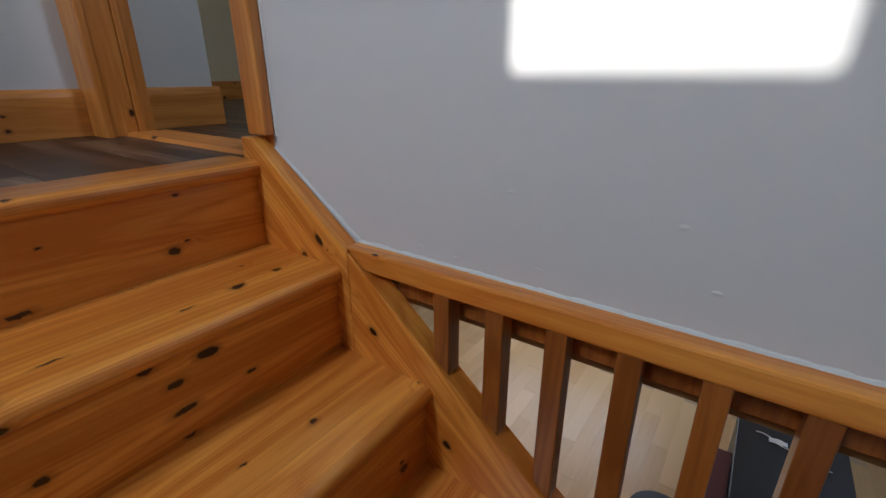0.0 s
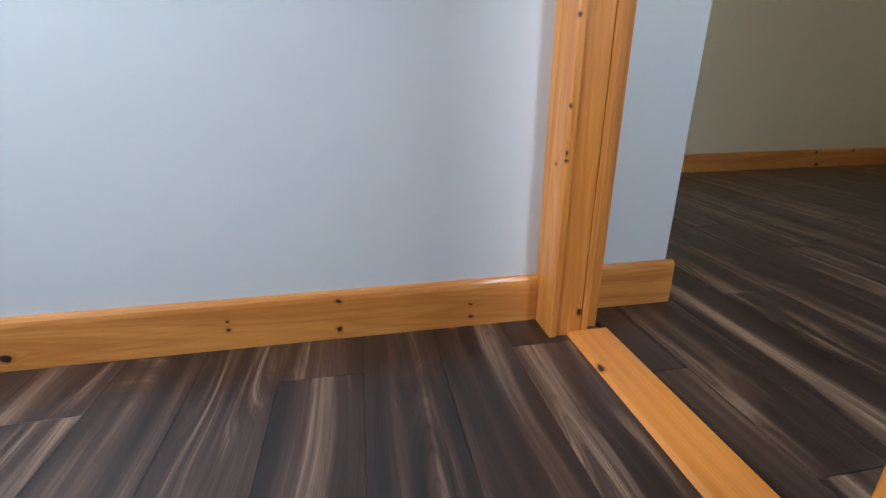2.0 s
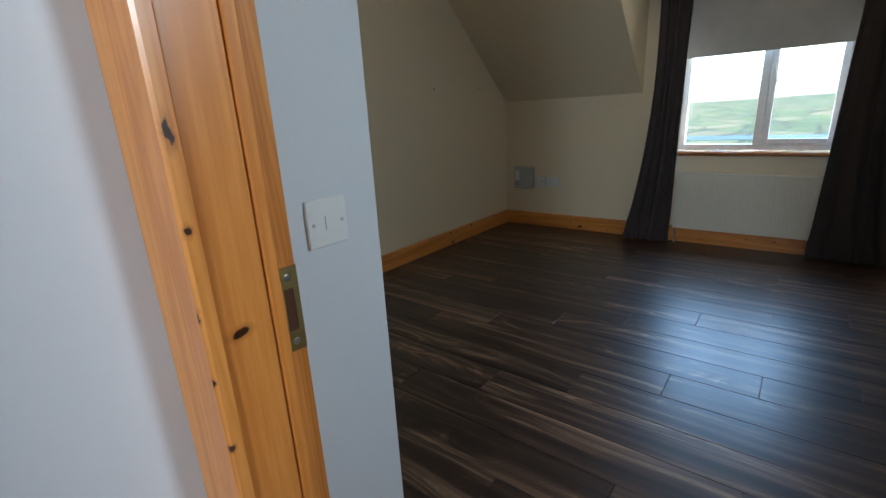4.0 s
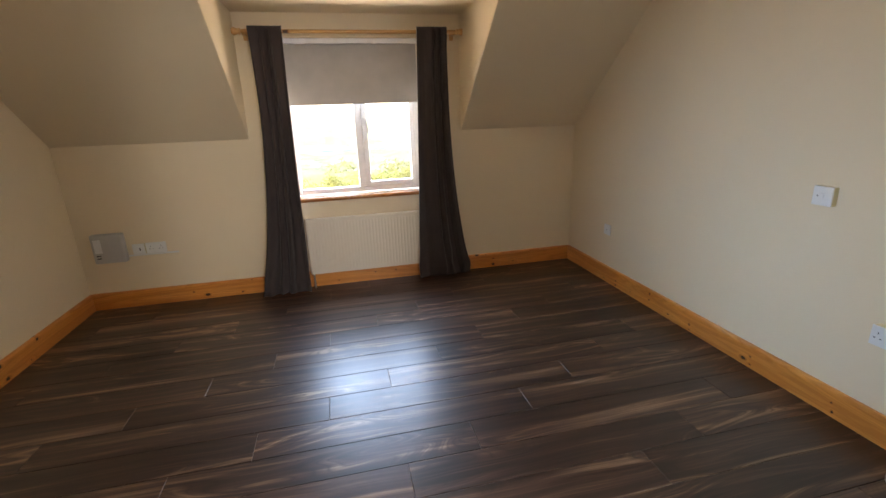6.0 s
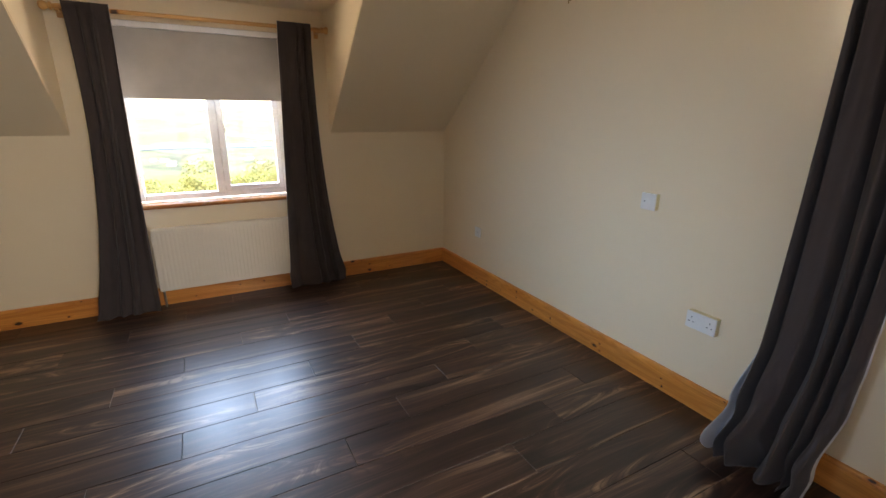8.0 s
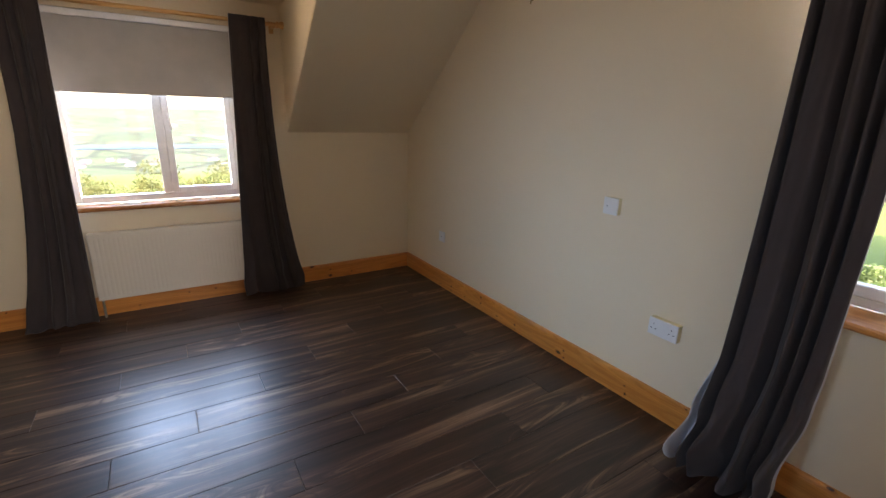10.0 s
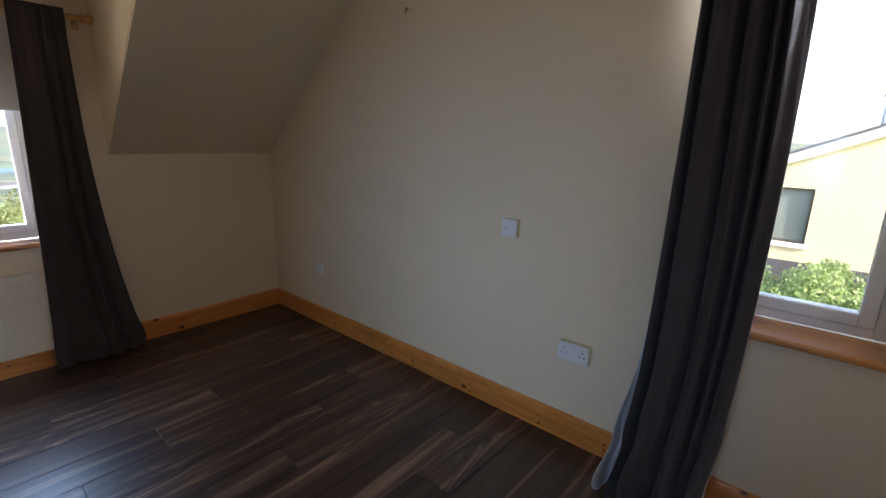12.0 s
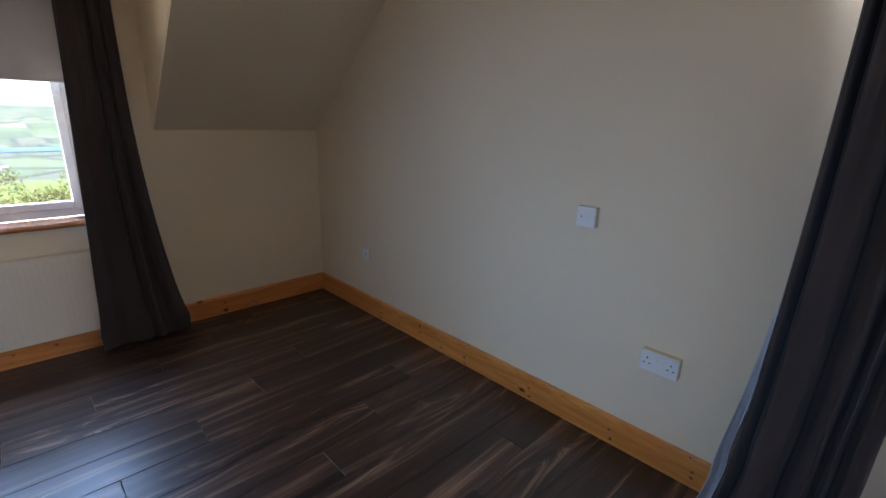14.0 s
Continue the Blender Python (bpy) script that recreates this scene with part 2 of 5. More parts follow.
def cloth(name, colour):
    n = Nodes(name, 0.9)
    v = n.coords()
    weave = n.math("ADD", n.noise(n.coords((1, 1, 0.05)), 900.0, 1), n.noise(n.coords((0.05, 0.05, 1)), 900.0, 1))
    broad = n.noise(v, 6.0, 3)
    n.colour(n.mix(broad, colour, tuple(c * 0.72 for c in colour)))
    n.feed(n.bsdf, "Sheen Weight", 0.1)
    n.feed(n.bsdf, "Sheen Roughness", 0.5)
    n.bump(weave, 0.25, 0.0008)
    return n.mat


def glass_material():
    n = Nodes("window_glass", 0.0)
    out = n.tree.nodes["Material Output"]
    clear = n.add("ShaderNodeBsdfTransparent", Color=(0.97, 0.98, 0.98, 1))
    gloss = n.add("ShaderNodeBsdfGlossy", Roughness=0.02)
    fres = n.add("ShaderNodeFresnel", IOR=1.45)
    mix = n.add("ShaderNodeMixShader", Fac=fres.outputs[0])
    n.tree.links.new(clear.outputs[0], mix.inputs[1])
    n.tree.links.new(gloss.outputs[0], mix.inputs[2])
    n.tree.links.new(mix.outputs[0], out.inputs[0])
    return n.mat


def leaf_material(name, a, b):
    n = Nodes(name, 0.55)
    geo = n.tree.nodes.new("ShaderNodeNewGeometry")
    col = n.mix(geo.outputs["Random Per Island"], a, b)
    n.colour(col)
    thin = n.add("ShaderNodeBsdfTranslucent", Color=col)
    mix = n.add("ShaderNodeMixShader", Fac=0.45)
    n.tree.links.new(n.bsdf.outputs[0], mix.inputs[1])
    n.tree.links.new(thin.outputs[0], mix.inputs[2])
    n.tree.links.new(mix.outputs[0], n.tree.nodes["Material Output"].inputs[0])
    return n.mat


def lawn_material():
    """Mown grass near the house, a patchwork of fields far off."""
    n = Nodes("grass_and_fields", 0.9)
    v = n.coords()
    near = n.mix(n.noise(v, 3.0, 6), (0.11, 0.17, 0.022), (0.16, 0.22, 0.035))
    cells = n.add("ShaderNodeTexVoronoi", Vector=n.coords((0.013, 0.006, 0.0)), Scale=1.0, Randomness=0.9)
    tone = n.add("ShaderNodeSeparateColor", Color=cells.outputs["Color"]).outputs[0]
    # Field tones are lightened, so some distance haze sits in this colour.
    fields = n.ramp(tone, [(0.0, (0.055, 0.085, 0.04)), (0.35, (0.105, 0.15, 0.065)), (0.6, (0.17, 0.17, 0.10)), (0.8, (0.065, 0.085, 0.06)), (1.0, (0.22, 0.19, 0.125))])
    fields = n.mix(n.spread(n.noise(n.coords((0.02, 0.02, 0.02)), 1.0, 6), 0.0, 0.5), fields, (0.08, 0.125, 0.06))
    edge = n.tree.nodes.new("ShaderNodeTexVoronoi")
    edge.feature = "DISTANCE_TO_EDGE"
    for key, v_ in (("Vector", n.coords((0.013, 0.006, 0.0))), ("Scale", 1.0), ("Randomness", 0.9)):
        n.feed(edge, key, v_)
    hedge_row = n.math("LESS_THAN", edge.outputs["Distance"], 0.045)
    fields = n.mix(n.math("MULTIPLY", hedge_row, 0.8), fields, (0.022, 0.036, 0.02))
    geo = n.tree.nodes.new("ShaderNodeNewGeometry")
    length = n.tree.nodes.new("ShaderNodeVectorMath")
    length.operation = "LENGTH"
    n.tree.links.new(geo.outputs["Position"], length.inputs[0])
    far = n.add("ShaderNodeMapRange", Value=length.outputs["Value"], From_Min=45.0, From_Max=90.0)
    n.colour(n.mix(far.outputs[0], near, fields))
    n.bump(n.noise(v, 40.0, 3), 0.4, 0.03)
    return n.mat


PINE_X = pine("pine_grain_along_x", 0, share=0.12)
SLOPE = Matrix.Rotation(math.atan(0.815), 4, "Y")       # along the stair strings
STRING_KNOTS = tuple((*(SLOPE.inverted() @ Vector(p)), 0.010, 0.014) for p in ((-0.266, 1.024, -0.273), (-0.101, 1.024, -0.448), (-0.44, 1.024, -0.16)))
PINE_STRING = pine("pine_stair_string", 0, share=0.06, spots=STRING_KNOTS)
STAIR_KNOTS = (
    (-0.566, 0.545, -0.120, 0.010, 0.016), (-0.566, 0.583, -0.092, 0.008, 0.010), (-0.566, 0.622, -0.150, 0.007, 0.022), (-0.566, 0.424, -0.043, 0.005, 0.008),
    (-0.566, 0.324, -0.101, 0.008, 0.013), (-0.566, 0.842, -0.121, 0.011, 0.014), (-0.566, 0.665, -0.061, 0.004, 0.006), (-0.566, 0.864, -0.023, 0.005, 0.008),
    (-0.586, 0.495, 0.016, 0.004, 0.020), (-0.559, 0.649, 0.014, 0.005, 0.008), (-0.623, 0.309, 0.016, 0.007, 0.012))
TREAD_KNOTS = (
    (-0.413, 0.611, -0.161, 0.005, 0.020), (-0.413, 0.779, -0.161, 0.004, 0.015), (-0.356, 0.688, -0.196, 0.010, 0.014), (-0.356, 0.719, -0.236, 0.010, 0.016),
    (-0.356, 0.724, -0.285, 0.009, 0.024), (-0.356, 0.831, -0.280, 0.006, 0.012), (-0.356, 0.723, -0.330, 0.006, 0.012), (-0.356, 0.559, -0.274, 0.010, 0.013),
    (-0.237, 0.852, -0.338, 0.008, 0.011), (-0.248, 0.739, -0.338, 0.004, 0.008), (-0.146, 0.958, -0.472, 0.012, 0.014))
DOOR_KNOTS = (
    (-1.326, 1.085, 0.912, 0.017, 0.008), (-1.326, 1.041, 0.949, 0.004, 0.010), (-1.326, 1.041, 0.864, 0.005, 0.007), (-1.322, 1.045, 0.770, 0.007, 0.006),
    (-1.323, 1.044, 0.589, 0.006, 0.006), (-1.370, 1.041, 0.454, 0.008, 0.006), (-1.323, 1.044, 0.469, 0.006, 0.006), (-1.322, 1.050, 1.155, 0.007, 0.018),
    (-1.322, 1.048, 1.050, 0.006, 0.007), (-0.556, 1.036, 0.388, 0.016, 0.009))
SKIRT_KNOTS = (
    (-1.421, 0.224, 0.080, 0.006, 0.006), (-1.421, 0.223, 0.058, 0.007, 0.008), (-1.421, 0.494, 0.030, 0.013, 0.009), (-1.421, 0.498, 0.112, 0.009, 0.011),
    (-1.421, 0.850, 0.030, 0.008, 0.009), (-1.421, 0.848, 0.069, 0.006, 0.008),
    (0.801, 4.290, 0.055, 0.008, 0.010), (0.801, 4.290, 0.020, 0.012, 0.009), (0.801, 3.878, 0.106, 0.013, 0.009), (0.801, 3.878, 0.058, 0.007, 0.008),
    (0.801, 3.484, 0.048, 0.012, 0.008), (0.801, 3.482, 0.016, 0.007, 0.007), (0.801, 3.036, 0.067, 0.007, 0.008), (0.801, 3.030, 0.022, 0.008, 0.009),
    (0.801, 2.605, 0.069, 0.006, 0.007), (0.801, 2.596, 0.026, 0.011, 0.007), (0.801, 2.263, 0.070, 0.006, 0.007), (0.801, 2.262, 0.043, 0.008, 0.008))
SKIRT_KNOTS_X = ((-1.386, 5.091, 0.036, 0.006, 0.008), (-1.065, 5.091, 0.076, 0.006, 0.008), (-0.883, 5.091, 0.074, 0.008, 0.009), (0.038, 5.091, 0.083, 0.007, 0.010), (-2.55, 5.091, 0.07, 0.007, 0.009))
PINE_Y = pine("pine_grain_along_y", 1, stave=0.052, share=0.14, spots=STAIR_KNOTS + TREAD_KNOTS)
PINE_Z = pine("pine_grain_along_z", 2, (0.80, 0.33, 0.080), (0.56, 0.185, 0.034), knots=14.0, share=0.05, spots=DOOR_KNOTS)
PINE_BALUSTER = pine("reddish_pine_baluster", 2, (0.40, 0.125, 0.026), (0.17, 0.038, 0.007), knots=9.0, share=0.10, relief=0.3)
PINE_SILL = pine("pine_sill", 1, (0.72, 0.34, 0.10), (0.52, 0.21, 0.05), knots=5.0, rough=0.32, knot_size=0.05, share=0.4, relief=0.0)
PINE_SILL_X = pine("pine_sill_x", 0, (0.42, 0.15, 0.04), (0.26, 0.08, 0.02), knots=4.0, rough=0.26, relief=0.03)
PINE_SKIRT = [pine("pine_skirting_" + "xy"[i], i, (0.75, 0.320, 0.078), (0.53, 0.185, 0.038), knots=10.0, rough=0.33, knot_size=0.075, share=0.12, spots=SKIRT_KNOTS if i else SKIRT_KNOTS_X) for i in (0, 1)]
PINE_ROD = pine("pale_pine_rod", 0, (0.70, 0.43, 0.17), (0.55, 0.30, 0.10), knots=6.0, rough=0.35)
PINE_NEWEL = pine("pine_newel", 2, (0.78, 0.34, 0.07), (0.38, 0.11, 0.015), knots=6.0, rough=0.34, knot_size=0.0, share=0.2, pith=(-0.66, 0.185, 0.0))
LAMINATE = laminate("dark_walnut_laminate")
WALL_HALL = paint("white_emulsion", (0.68, 0.695, 0.72))
WALL_ROOM = paint("cream_emulsion", (0.81, 0.68, 0.485))
CEILING = paint("ceiling_emulsion", (0.78, 0.66, 0.475), 0.7)
UPVC = plain("white_upvc", (0.88, 0.885, 0.89), 0.25, mottle=0.03)
ENAMEL = plain("radiator_enamel", (0.74, 0.68, 0.58), 0.35, mottle=0.04)
PLASTIC = plain("white_plastic", (0.77, 0.77, 0.75), 0.3, mottle=0.02)
BEIGE = plain("yellowed_plastic", (0.70, 0.59, 0.33), 0.4)
GREY_PLASTIC = plain("grey_plastic", (0.50, 0.49, 0.46), 0.45)
SLOT = plain("dark_slot", (0.03, 0.03, 0.03), 0.6)
BRASS = plain("worn_brass", (0.50, 0.37, 0.16), 0.45, 1.0, 0.35, 90.0)
STEEL = plain("steel", (0.6, 0.6, 0.6), 0.3, 1.0)
CURTAIN = cloth("charcoal_cloth", (0.052, 0.039, 0.039))
LINING = cloth("white_lining", (0.72, 0.73, 0.76))
# Blind cloth is coloured lighter in place of daylight coming through it.
BLIND = cloth("grey_blind_cloth", (0.50, 0.475, 0.45))
GLASS = glass_material()
GRASS = lawn_material()
CAULK = plain("cracked_filler", (0.78, 0.84, 0.87), 0.7, mottle=0.2, scale=60, lump=0.5)


# ---- mesh helpers ----
def part(name, bm, material, parent=None, label=""):
    """Link a bmesh as one mesh object under a thing or a part."""
    bmesh.ops.recalc_face_normals(bm, faces=bm.faces)
    me = bpy.data.meshes.new(name)
    bm.to_mesh(me)
    bm.free()
    me.materials.append(material)
    ob = new(name, me)
    ob.parent = parent
    if label:
        tagged(ob, label)
    return ob


def thing(name, label, category, group="", at=(0, 0, 0), kind=""):
    ob = new(name)
    ob.location = at
    ob.empty_display_size = 0.05
    return tagged(ob, label, category, group, kind)


def structure(name, bm, material, label="", category=""):
    return tagged(part(name, bm, material), label, category, "", "structure")


def box(bm, lo, hi, bevel=0.0, segments=2):
    """An upright box between two corners, its edges rounded."""
    vs = bmesh.ops.create_cube(bm, size=1.0)["verts"]
    for v in vs:
        v.co = Vector([lo[i] + (v.co[i] + 0.5) * (hi[i] - lo[i]) for i in range(3)])
    if bevel:
        es = list({e for v in vs for e in v.link_edges})
        bmesh.ops.bevel(bm, geom=es, offset=bevel, segments=segments, profile=0.5, affect="EDGES")
    return bm


def boxes(*corners, bevel=0.0):
    bm = bmesh.new()
    for lo, hi in corners:
        box(bm, lo, hi, bevel)
    return bm


def prism(bm, outline, axis, a, b, bevel=0.0):
    """A flat outline (two coordinates, the axis left out) drawn out from a to b along the axis."""
    def place(p, d):
        q = list(p)
        q.insert(axis, d)
        return q
    low = [bm.verts.new(place(p, a)) for p in outline]
    high = [bm.verts.new(place(p, b)) for p in outline]
    n = len(outline)
    made = [bm.faces.new(low), bm.faces.new(high)]
    for i in range(n):
        made.append(bm.faces.new((low[i], low[(i + 1) % n], high[(i + 1) % n], high[i])))
    bmesh.ops.recalc_face_normals(bm, faces=made)
    if bevel:
        es = list({e for f in made for e in f.edges})
        bmesh.ops.bevel(bm, geom=es, offset=bevel, segments=2, profile=0.5, affect="EDGES")
    return bm


def smooth(ob, angle=40):
    for p in ob.data.polygons:
        p.use_smooth = True
    ob.data.set_sharp_from_angle(angle=radians(angle))
    return ob


def lathe(bm, profile, centre=(0, 0, 0), steps=40, axis=2):
    """A turned solid from (radius, height) pairs."""
    rings = []
    for r, h in profile:
        ring = []
        for i in range(steps):
            a = 2 * math.pi * i / steps
            p = [r * math.cos(a), r * math.sin(a)]
            p.insert(axis, h)
            ring.append(bm.verts.new([p[j] + centre[j] for j in range(3)]))
        rings.append(ring)
    for lo, hi in zip(rings, rings[1:]):
        for i in range(steps):
            bm.faces.new((lo[i], lo[(i + 1) % steps], hi[(i + 1) % steps], hi[i]))
    bm.faces.new(rings[0])
    bm.faces.new(rings[-1])
    return bm


# ---- plan ----
FLOOR = 0.0
EAST, NORTH, WEST = 0.82, 5.11, -3.29      # faces of the bedroom's walls
HALL_W, STUB = -1.44, -1.468               # landing's end wall, short wall by the door
WALL_S, WALL_N = 1.06, 1.19                # the two faces of the wall with the door
STUB_END = 1.465
KNEE, PITCH = 1.262, 0.86                  # knee wall height, rise of the roof slope
CEIL = 2.42
SOUTH = -1.20
LOWER = -2.655
SKIRT, SK_T = 0.135, 0.019
RISE, GOING = 0.177, 0.21

# ---- bedroom shell ----
# north wall with the dormer window
NW = (-1.66, -0.58, 0.755, 1.985)
structure("wall_north", boxes(
    ((WEST - 0.2, NORTH, -0.25), (NW[0], NORTH + 0.3, 2.7)), ((NW[1], NORTH, -0.25), (EAST + 0.3, NORTH + 0.3, 2.7)),
    ((NW[0], NORTH, -0.25), (NW[1], NORTH + 0.3, NW[2])), ((NW[0], NORTH, NW[3]), (NW[1], NORTH + 0.3, 2.7))), WALL_ROOM,
    "cream painted knee wall with a dormer window", "wall")
# gable wall with the tall window
EW = (1.455, 2.07, 0.755, 2.08)
structure("wall_east", boxes(
    ((EAST, 0.9, -0.25), (EAST + 0.3, EW[0], 2.7)), ((EAST, EW[1], -0.25), (EAST + 0.3, NORTH, 2.7)),
    ((EAST, EW[0], -0.25), (EAST + 0.3, EW[1], EW[2])), ((EAST, EW[0], EW[3]), (EAST + 0.3, EW[1], 2.7))), WALL_ROOM,
    "cream painted gable wall of the bedroom", "wall")
WW = (1.62, 2.42, 0.82, 1.98)
structure("wall_west", boxes(
    ((WEST - 0.2, STUB_END - 0.13, -0.25), (WEST, WW[0], 2.7)), ((WEST - 0.2, WW[1], -0.25), (WEST, NORTH, 2.7)),
    ((WEST - 0.2, WW[0], -0.25), (WEST, WW[1], WW[2])), ((WEST - 0.2, WW[0], WW[3]), (WEST, WW[1], 2.7))), WALL_ROOM, "cream painted bedroom wall", "wall")
structure("wall_south_bedroom", boxes(((WEST, STUB_END - 0.13, -0.25), (STUB - 0.13, STUB_END, 2.7))), WALL_ROOM, "cream painted bedroom wall", "wall")
structure("wall_stub", boxes(((STUB - 0.13, WALL_N, -0.01), (STUB, STUB_END, 2.7)), bevel=0.004), WALL_HALL, "short white wall beside the door with a light switch", "wall")
# wall between stairs and bedroom, its foot cut along the stair string
bm = bmesh.new()
prism(bm, [(-0.545, 0.005), (-0.322, -0.150), (-0.316, -0.1185), (2.7, -0.1185), (2.7, 2.7), (-0.545, 2.7)], 1, WALL_S, WALL_N)
structure("wall_stair", bm, WALL_HALL, "white plaster wall above the stair with a pine bottom rail", "wall")
structure("wall_over_door", boxes(((HALL_W, WALL_S, 2.06), (-0.545, WALL_N, 2.7))), WALL_HALL, "white wall over the bedroom doorway", "wall")
structure("wall_landing", boxes(((HALL_W - 0.13, SOUTH, -0.25), (HALL_W, WALL_S, 2.7)), ((HALL_W - 0.13, WALL_S, -0.25), (-1.4665, WALL_N, 2.7))), WALL_HALL, "white painted end wall of the landing", "wall")
structure("wall_hall_east", boxes(((2.7, SOUTH, LOWER), (2.85, WALL_N, 2.7))), WALL_HALL, "white painted wall of the stair hall", "wall")
SWX, SWZ = (-0.688, -0.304), (1.526, 2.33)
structure("wall_hall_south", boxes(
    ((HALL_W - 0.13, SOUTH - 0.2, LOWER), (SWX[0], SOUTH, 2.7)), ((SWX[1], SOUTH - 0.2, LOWER), (2.85, SOUTH, 2.7)),
    ((SWX[0], SOUTH - 0.2, LOWER), (SWX[1], SOUTH, SWZ[0])), ((SWX[0], SOUTH - 0.2, SWZ[1]), (SWX[1], SOUTH, 2.7))), WALL_HALL,
    "white painted wall of the stair hall with a small window", "wall")

# ceilings: flat middle, slope with the dormer cut into it, hall slope with a roof window
DX0, DX1, DZ = -1.95, -0.245, 2.155
def slope_n(y):
    return KNEE + (NORTH - y) * PITCH
Y_FLAT = NORTH - (CEIL - KNEE) / PITCH
Y_DORM = NORTH - (DZ - KNEE) / PITCH
bm = bmesh.new()
def slope_piece(bm, x0, x1, y0, y1, height, thick=0.14):
    prism(bm, [(y0, height(y0)), (y1, height(y1)), (y1, height(y1) + thick), (y0, height(y0) + thick)], 0, x0, x1)
slope_piece(bm, WEST, DX0, Y_FLAT, NORTH, slope_n)
slope_piece(bm, DX1, EAST, Y_FLAT, NORTH, slope_n)
slope_piece(bm, DX0, DX1, Y_FLAT, Y_DORM, slope_n)
box(bm, (DX0, Y_DORM, DZ), (DX1, NORTH, DZ + 0.12))
box(bm, (WEST, WALL_N - 0.05, CEIL), (EAST, Y_FLAT, CEIL + 0.14))
structure("ceiling", bm, CEILING, "cream painted sloping attic ceiling with a dormer", "ceiling")
bm = bmesh.new()
for x0, x1 in ((DX0 - 0.10, DX0 + 0.002), (DX1 - 0.002, DX1 + 0.10)):
    prism(bm, [(NORTH, KNEE + 0.02), (NORTH, DZ + 0.05), (Y_DORM, DZ + 0.05), (Y_DORM, DZ + 0.02)], 0, x0, x1)
structure("wall_dormer", bm, CEILING, "cream painted triangular dormer cheeks", "wall")
# hall ceiling
H_CEIL = 2.55
structure("ceiling_hall", boxes(((HALL_W, SOUTH, H_CEIL), (2.7, WALL_S, H_CEIL + 0.14))), WALL_HALL, "white painted hall ceiling", "ceiling")
# roof sheets keep the weather out above the ceilings
structure("roof_deck", boxes(((WEST - 0.2, SOUTH - 0.2, 2.7), (2.85, NORTH + 0.3, 2.8))), plain("roof_board", (0.2, 0.18, 0.16), 0.8), "boarded roof above the ceilings", "roof")

# floors: sub-floor slabs, boards laid on them further down
structure("floor_slab", boxes(
    ((WEST, STUB_END, -0.24), (EAST, NORTH, -0.012)), ((STUB, WALL_N, -0.24), (EAST, STUB_END, -0.012)),
    ((HALL_W, WALL_S, -0.24), (-0.62, WALL_N, -0.012)), ((-0.62, WALL_S + 0.045, -0.24), (2.7, WALL_N, -0.172)),
    ((HALL_W, SOUTH, -0.24), (-0.655, WALL_S, -0.012)), ((WEST - 0.2, SOUTH - 0.2, -0.24), (HALL_W - 0.13, STUB_END - 0.13, -0.012)), ((-0.655, SOUTH, -0.24), (2.7, 0.1985, -0.012))),
    plain("floor_underside", (0.30, 0.17, 0.07), 0.6), "floor construction", "floor")

# lower storey
OAK = plain("pale_oak", (0.46, 0.34, 0.21), 0.3, mottle=0.25, scale=5)
structure("wall_lower_north", boxes(
    ((-3.5, NORTH, LOWER), (-2.4, NORTH + 0.3, -0.25)), ((0.0, NORTH, LOWER), (2.85, NORTH + 0.3, -0.25)),
    ((-2.4, NORTH, LOWER), (0.0, NORTH + 0.3, -1.9)), ((-2.4, NORTH, -0.5), (0.0, NORTH + 0.3, -0.25))), WALL_HALL, "white lower room wall with a wide window", "wall")
structure("wall_lower_west", boxes(((-3.5, SOUTH, LOWER), (-3.3, NORTH, -0.25))), WALL_HALL, "white lower room wall", "wall")
structure("wall_lower_east", boxes(((2.7, WALL_N, LOWER), (2.85, NORTH, -0.25))), WALL_HALL, "white lower room wall", "wall")
structure("floor_lower", boxes(((-3.3, SOUTH, LOWER - 0.1), (2.7, NORTH, LOWER - 0.011))), OAK, "pale oak floor below the stair", "floor")

# ---- stair ----
stair = thing("staircase", "varnished knotty pine closed-string staircase with bullnosed treads", "staircase", at=(0.6, 0.62, LOWER))
def into(ob, parent):
    """Hang a part built in world space under a thing without moving it."""
    ob.parent = parent
    ob.matrix_parent_inverse = parent.matrix_basis.inverted()
    return ob
def board_nosed(x_back, x_front, y0, y1, top, thick=0.03):
    """A tread board whose front edge is rounded to a half circle."""
    r = thick / 2
    pts = [(x_back, top - thick), (x_back, top)]
    for i in range(9):
        a = math.pi / 2 - math.pi * i / 8
        pts.append((x_front - r + r * math.cos(a), top - r + r * math.sin(a)))
    bm = bmesh.new()
    prism(bm, pts, 1, y0, y1)
    return bm
TOP_NOSE = -0.55
ST_S, ST_N = 0.24, 1.024
STEPS = 14
smooth(into(part("landing_nosing", board_nosed(-0.652, TOP_NOSE, ST_S + 0.004, ST_N, 0.016, 0.032), PINE_Y, None, "worn rounded pine landing nosing"), stair), 30)
for k in range(STEPS + 1):
    face = TOP_NOSE - 0.016 + GOING * k
    top = 0.016 - RISE * k
    bm = boxes(((face - 0.02, ST_S, top - RISE - 0.0), (face, ST_N, top - 0.031)), bevel=0.0)
    into(part("riser", bm, PINE_Y, None), stair)
    if k < STEPS:
        smooth(into(part("tread", board_nosed(face - 0.02, TOP_NOSE + GOING * (k + 1), ST_S, ST_N, 0.016 - RISE * (k + 1), 0.031), PINE_Y, None), stair), 30)
def on_slope(ob):
    """Turn a string's own axes to the slope, so that its grain follows it."""
    ob.data.transform(SLOPE.inverted())
    ob.matrix_basis = SLOPE
    return ob
# strings: a short upper length mitred on to the long one
def string_top(x):
    return -0.126 - 0.815 * (x + 0.322)
bm = bmesh.new()
